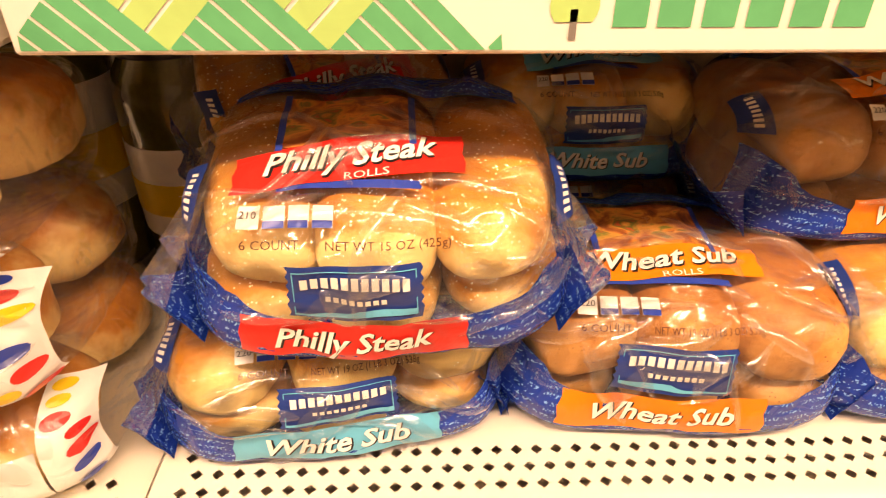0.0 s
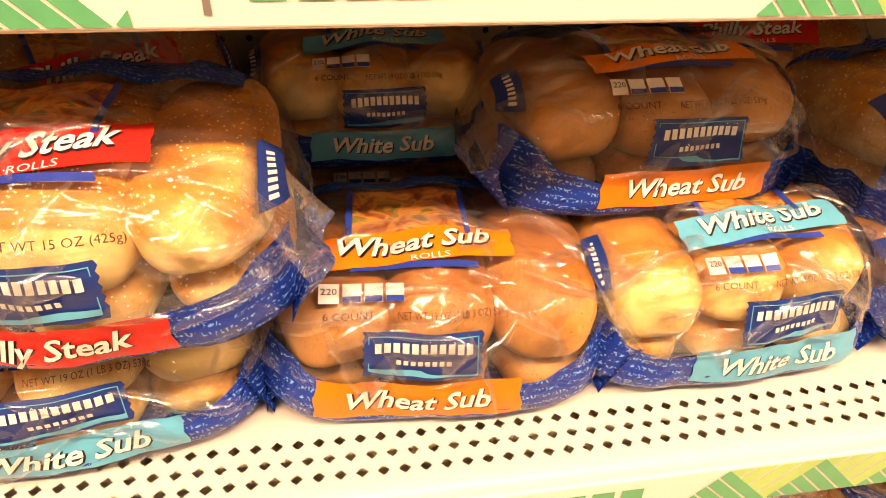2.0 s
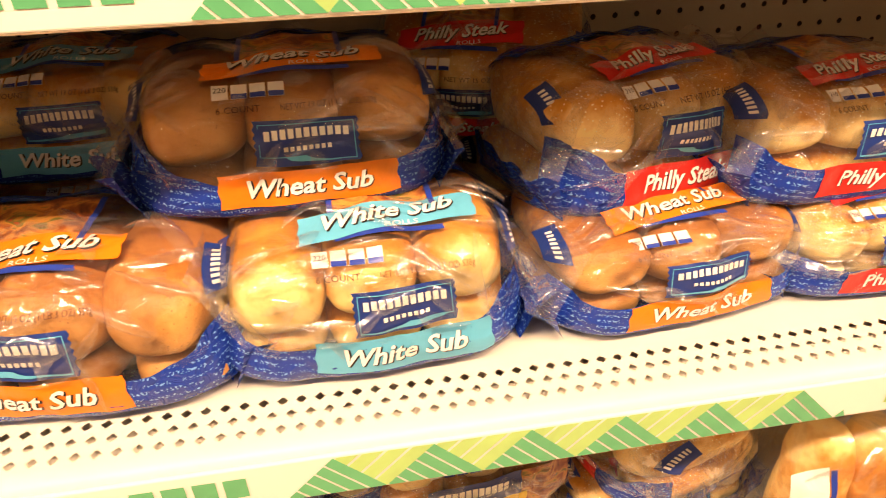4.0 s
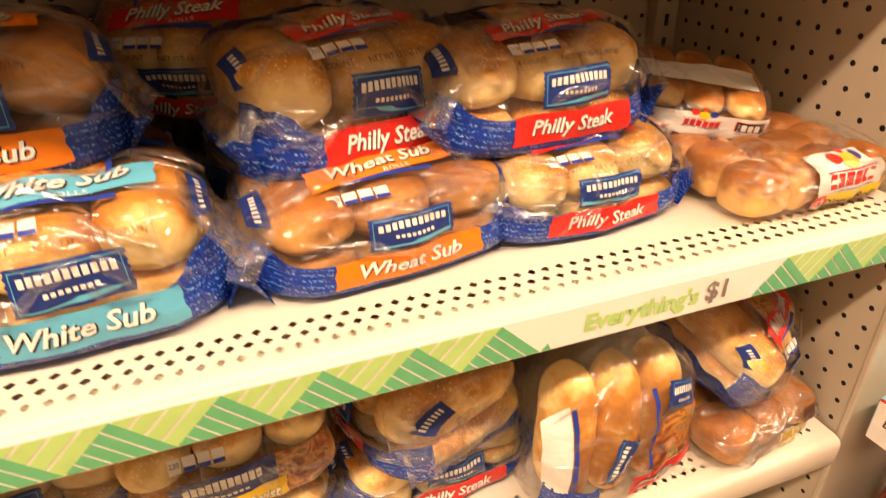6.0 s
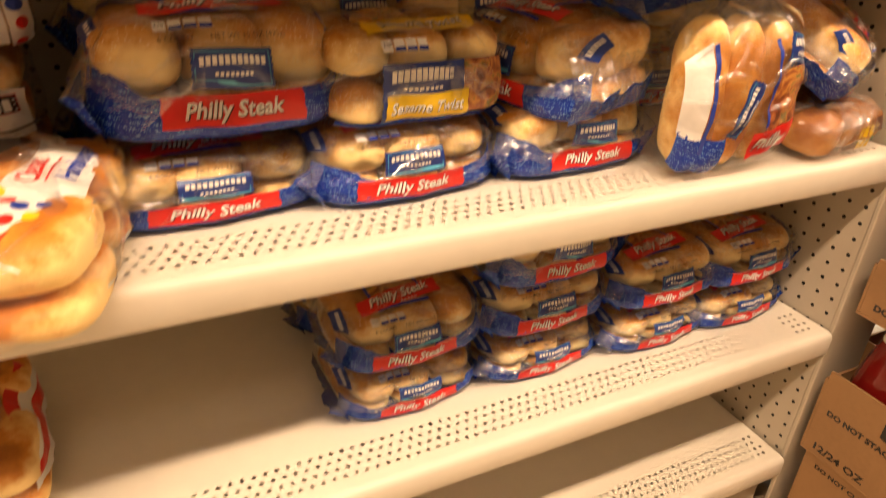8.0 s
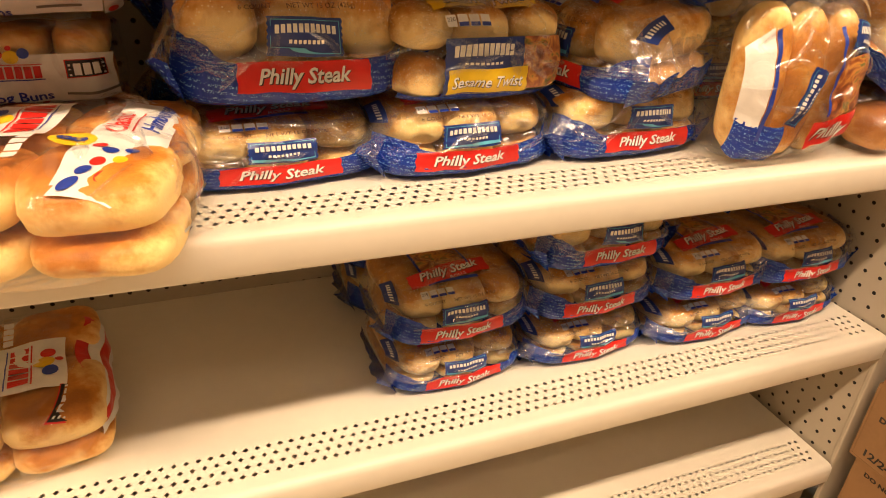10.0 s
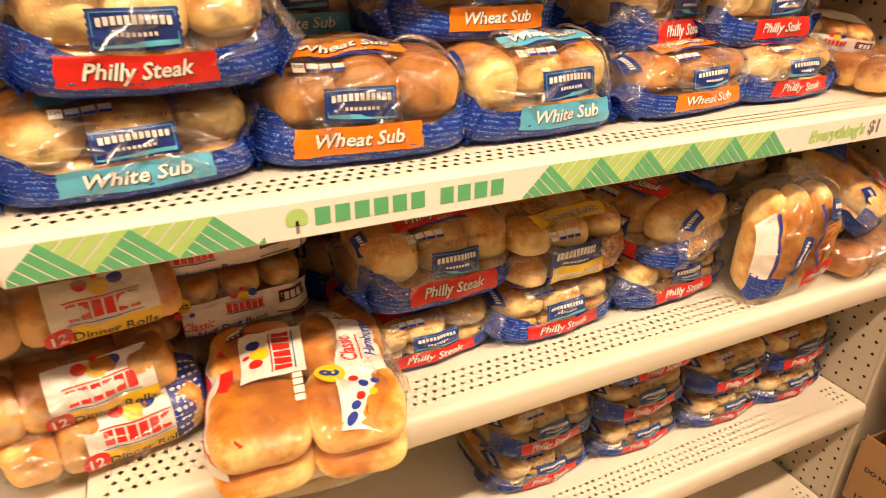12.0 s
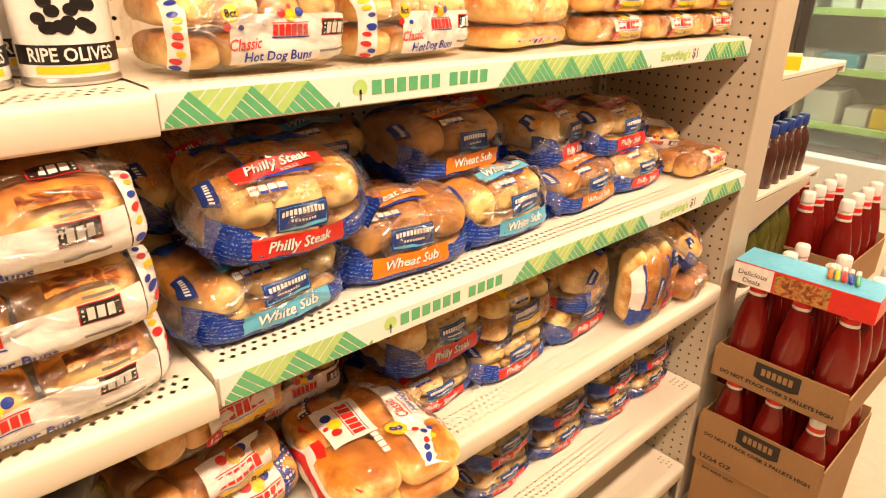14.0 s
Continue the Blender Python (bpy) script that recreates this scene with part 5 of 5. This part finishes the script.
def pickle_jar(m):
    ob = thing("pickle_jar", m, "glass jar of green pickles with a lid", "jar", "pickle jars")
    lathe("glass", [(0.040, 0.0), (0.044, 0.004), (0.044, 0.118), (0.040, 0.132), (0.034, 0.14), (0.034, 0.148)], M["pickle"], ob, 32)
    lathe("lid", [(0.0365, 0.142), (0.0375, 0.144), (0.0375, 0.158), (0.036, 0.160)], M["black"], ob, 32)
    lathe("paper_label", [(0.0444, 0.035), (0.0447, 0.036), (0.0447, 0.092), (0.0444, 0.093)], M["white"], ob, 32)
    lathe("yellow_band", [(0.0449, 0.050), (0.0451, 0.051), (0.0451, 0.070), (0.0449, 0.071)], M["yellow"], ob, 32)
    return ob


jar = pickle_jar(at(-0.030, 0.285, Z2 + 0.003, 0, sz=1.35, sx=1.1, sy=1.1))
copy_thing(jar, at(-0.140, 0.30, Z2 + 0.003, 30, sz=1.35, sx=1.1, sy=1.1))
copy_thing(jar, at(-0.150, 0.075, Z3 + 0.003, 10))
copy_thing(jar, at(-0.250, 0.080, Z3 + 0.003, 50))


# ---- end of the run: side shelves, sauce, ketchup trays ----
for z in (1.195, 0.90, 0.62):
    sh = thing("end_shelf", Matrix(), "small cream shelf on the end of the run", "shelf", kind="structure")
    box("deck", 1.346, 1.80, 0.02, BACK, z - 0.012, z, M["shelf"], sh, 0.002)
    box("lip", 1.8005, 1.806, 0.02, BACK, z - 0.030, z + 0.002, M["shelf"], sh, 0.002)
    verts = [(1.346, 0.018, z - 0.0125), (1.74, 0.018, z - 0.0125), (1.74, 0.018, z - 0.03), (1.346, 0.018, z - 0.10)]
    verts += [(x, 0.0195, zz) for x, y, zz in verts]
    mesh_object("bracket", verts, [(0, 1, 2, 3), (7, 6, 5, 4), (0, 4, 5, 1), (1, 5, 6, 2), (2, 6, 7, 3), (3, 7, 4, 0)], M["panel"], sh)


def sauce_bottle(m, material, cap, label):
    ob = thing("sauce_bottle", m, label, "bottle", "sauce bottles")
    lathe("glass", [(0.022, 0.0), (0.025, 0.004), (0.025, 0.098), (0.021, 0.115), (0.013, 0.128), (0.012, 0.140)], material, ob, 20)
    lathe("cap", [(0.014, 0.138), (0.0145, 0.140), (0.0145, 0.166), (0.012, 0.168)], cap, ob, 20)
    return ob


sauce = sauce_bottle(at(1.485, 0.055, 0.9005), M["sauce"], M["navy"], "dark brown sauce bottle with a dark blue neck")
for i in range(1, 5):
    copy_thing(sauce, at(1.485 + 0.060 * i, 0.055 + 0.003 * i, 0.9005))
for i in range(5):
    copy_thing(sauce, at(1.485 + 0.060 * i, 0.125, 0.9005))
green = sauce_bottle(at(1.48, 0.055, 0.6205, sx=1.2, sy=1.2, sz=1.2), M["pickle"], M["blue"], "green relish bottle with a blue cap")
for i in range(1, 4):
    copy_thing(green, at(1.48 + 0.064 * i, 0.058, 0.6205, sx=1.2, sy=1.2, sz=1.2))
box_on = thing("tea_box", at(1.53, 0.07, 1.1955, 20), "small yellow carton on the end shelf", "carton")
box("carton", -0.05, 0.05, -0.03, 0.03, 0.0, 0.045, M["yellow"], box_on, 0.002)


def ketchup_bottle(m):
    ob = thing("ketchup_bottle", m, "red ketchup bottle with a white cap", "bottle", "ketchup bottles in trays")
    lathe("bottle", [(0.034, 0.0), (0.040, 0.005), (0.041, 0.05), (0.039, 0.115), (0.030, 0.155), (0.019, 0.188), (0.015, 0.205)], M["ketchup"], ob, 24, squash=0.78)
    lathe("neck_label", [(0.0205, 0.184), (0.0208, 0.185), (0.0172, 0.205), (0.0168, 0.206)], M["white"], ob, 24, squash=0.84)
    lathe("red_band", [(0.0200, 0.190), (0.0202, 0.191), (0.0190, 0.199), (0.0188, 0.200)], M["red"], ob, 24, squash=0.87)
    lathe("cap", [(0.018, 0.206), (0.0185, 0.208), (0.0175, 0.228), (0.015, 0.231)], M["cap"], ob, 24)
    return ob


bottle_master = []


def ketchup_tray(x, y1, z, lx=0.34, ly=0.305, wall=0.092, words=True):
    """An open cardboard tray of twelve bottles; its face with printed lines looks to -x."""
    ob = thing("cardboard_tray", Matrix.Translation((x, y1 - ly, z)), "brown cardboard tray holding ketchup bottles", "cardboard tray", "stacked ketchup trays")
    t = 0.004
    box("base", 0, lx, 0, ly, 0, t, M["card"], ob)
    box("side_wall", 0, t, t + 0.0005, ly - t - 0.0005, t + 0.0005, wall, M["card"], ob)
    box("side_wall", lx - t, lx, t + 0.0005, ly - t - 0.0005, t + 0.0005, wall, M["card"], ob)
    box("end_wall", 0, lx, 0, t, t + 0.0005, wall * 0.9, M["card"], ob)
    box("end_wall", 0, lx, ly - t, ly, t + 0.0005, wall * 0.9, M["card"], ob)
    if words:
        flat_text("lettering", "DO NOT STACK OVER 2 PALLETS HIGH", (-0.0006, ly * 0.5, wall - 0.070), 0.0135, M["black"], ob, 0.05, 0, ly * 0.86, (0, -1, 0), (0, 0, 1))
    # maker's mark as a plain dark plate with pale blocks
    verts = [(-0.0008, ly * 0.5 - a, wall - 0.030 + b2) for a, b2 in ((-0.052, -0.020), (-0.030, -0.026), (0.030, -0.026), (0.052, -0.020), (0.052, 0.022), (-0.052, 0.022))]
    plate = mesh_object("maker_plate", verts, [tuple(range(6))], M["black"], ob)
    for i in range(6):
        ya = ly * 0.5 + 0.036 - 0.0125 * i
        mesh_object("plate_block", [(-0.0014, ya, wall - 0.039), (-0.0014, ya - 0.009, wall - 0.039), (-0.0014, ya - 0.009, wall - 0.039 + 0.019), (-0.0014, ya, wall - 0.039 + 0.019)], [(0, 1, 2, 3)], M["card"], plate)
    for a in range(4):
        for b2 in range(3):
            m = Matrix.Translation((x + 0.045 + a * 0.083, y1 - ly + 0.052 + b2 * 0.1, z + t + 0.0005)) @ pose(0, 0, 0, 0, 0, 90) @ Matrix.Diagonal((1.0, 1.0, 1.115, 1))
            if not bottle_master:
                bottle_master.append(ketchup_bottle(m))
            else:
                copy_thing(bottle_master[0], m)
    return ob


KX, KY = 1.240, -0.014
case = thing("cardboard_case", Matrix.Translation((KX + 0.006, KY - 0.30, 0.0)), "closed brown cardboard case on the floor", "cardboard case")
box("case_body", 0, 0.33, 0, 0.295, 0.0, 0.198, M["card"], case, 0.003)
tray1 = ketchup_tray(KX, KY + 0.004, 0.200, wall=0.16)
flat_text("lettering", "12/24 OZ", (-0.0006, 0.305 * 0.80, 0.020), 0.018, M["black"], tray1, 0.03, 0, 0.085, (0, -1, 0), (0, 0, 1))
flat_text("lettering", "DO NOT CUT", (-0.0006, 0.295 * 0.78, 0.18), 0.011, M["black"], case, 0.04, 0, 0.085, (0, -1, 0), (0, 0, 1))
tray2 = ketchup_tray(KX, KY, 0.470)
for z in (0.0, 0.265, 0.53):
    ketchup_tray(1.70, 0.20, z + 0.02, wall=0.13, words=False, ly=0.34)
pal = thing("pallet_board", Matrix.Translation((1.68, -0.16, 0.0)), "thin board under the rear ketchup trays", "pallet")
box("board", 0, 0.38, 0, 0.38, 0.0, 0.0195, M["card"], pal, 0.002)
# promotional carton lying across the bottle caps
promo = thing("snack_box", pose(KX + 0.055, KY - 0.15, 0.470 + 0.2625, 0, 0, -88), "blue and red carton of snack bars on the bottle caps", "carton")
box("carton", -0.15, 0.15, -0.048, 0.06, 0.0, 0.055, M["red"], promo, 0.0015)
box("blue_top", -0.149, 0.149, -0.047, 0.059, 0.0554, 0.0562, M["sky"], promo)
box("white_front", -0.149, -0.06, -0.0492, -0.0484, 0.002, 0.053, M["white"], promo)
box("food_print", -0.055, 0.06, -0.0492, -0.0484, 0.002, 0.050, M["food"], promo)
box("blue_side", -0.1512, -0.1504, -0.046, 0.058, 0.002, 0.053, M["sky"], promo)
flat_text("lettering", "Delicious", (-0.105, -0.0498, 0.032), 0.017, M["brown"], promo, 0.01, 0.1, 0.066)
flat_text("lettering", "Deals", (-0.105, -0.0498, 0.014), 0.017, M["brown"], promo, 0.01, 0.1, 0.04)
for i in range(5):
    px = thing("marker_pen", pose(KX + 0.05, KY - 0.19 - 0.014 * i, 0.470 + 0.2625 + 0.0625, 0, 90, 15), "coloured marker in a blister pack", "pen", "markers on the carton")
    lathe("barrel", [(0.004, 0.0), (0.005, 0.002), (0.005, 0.05), (0.004, 0.052)], M[("orange", "yellow", "red", "blue", "green")[i]], px, 10)
    lathe("pen_cap", [(0.0052, 0.0525), (0.0055, 0.054), (0.0055, 0.075), (0.004, 0.077)], M["white"], px, 10)


# ---- freezer cabinets across the shop ----
FX = 4.75
fz = thing("freezer_cabinet", Matrix(), "white freezer cabinet with glass doors", "freezer")
box("base_ledge", FX - 0.12, FX + 0.8, -1.0, 4.2, 0.0, 0.26, M["frost"], fz, 0.01)
box("back_wall", FX + 0.70, FX + 0.8, -1.0, 4.2, 0.261, 2.2, M["frost"], fz)
box("top_case", FX - 0.02, FX + 0.8, -1.0, 4.2, 2.201, 2.5, M["frost"], fz, 0.01)
glass = film_material("door_glass", 1.0, (0.93, 0.97, 0.95), 0.06)
for i in range(7):
    y0 = -1.0 + 0.742 * i
    dr = thing("freezer_door", Matrix.Translation((FX, y0, 0.262)), "steel framed glass freezer door", "door", "freezer doors")
    box("frame_side", 0, 0.045, 0.0, 0.055, 0, 1.938, M["steel"], dr, 0.004)
    box("frame_side", 0, 0.045, 0.682, 0.737, 0, 1.938, M["steel"], dr, 0.004)
    box("frame_rail", 0.002, 0.043, 0.0555, 0.6815, 0, 0.05, M["steel"], dr)
    box("frame_rail", 0.002, 0.043, 0.0555, 0.6815, 1.89, 1.938, M["steel"], dr)
    box("glass", 0.02, 0.026, 0.0558, 0.6812, 0.0505, 1.8895, glass, dr)
    box("handle", -0.035, -0.015, 0.66, 0.675, 0.6, 1.25, M["steel"], dr, 0.004)
rnd = random.Random(8)
for r, z in enumerate((0.42, 0.80, 1.18, 1.56)):
    fs = thing("freezer_shelf", Matrix(), "white wire shelf with a green edge", "shelf", "freezer shelves")
    box("deck", FX + 0.12, FX + 0.69, -0.98, 4.18, z, z + 0.02, M["frost"], fs)
    box("green_edge", FX + 0.10, FX + 0.119, -0.98, 4.18, z - 0.012, z + 0.035, M["lime"], fs)
    y = -0.9
    while y < 4.0:
        wd = rnd.uniform(0.14, 0.26)
        goods = thing("frozen_pack", Matrix.Translation((FX + 0.14, y, z + 0.0205)), "frozen food pack in a freezer", "food pack", "frozen goods")
        box("pack", 0, 0.3, 0, wd, 0, rnd.uniform(0.10, 0.24), M[rnd.choice(("white", "frost", "frost", "white", "frost", "cap", "yellow", "sky"))], goods, 0.012)
        y += wd + rnd.uniform(0.01, 0.10)
sign = thing("yellow_tag", pose(FX - 0.004, 0.98, 1.72), "small yellow notice on a freezer door", "sign")
box("sheet", -0.002, 0.0, 0, 0.12, 0, 0.12, M["yellow"], sign)
for y in (0.1, 1.6, 3.1):
    tube = bpy.data.lights.new("freezer_tube", "AREA")
    tube.shape, tube.size, tube.size_y, tube.energy, tube.color = "RECTANGLE", 1.3, 0.06, 105, (0.95, 1.0, 0.92)
    lamp = new("freezer_tube", tube)
    lamp.matrix_basis = pose(FX + 0.07, y, 2.16, 0, 0, 90) @ pose(0, 0, 0, -25, 0, 0)
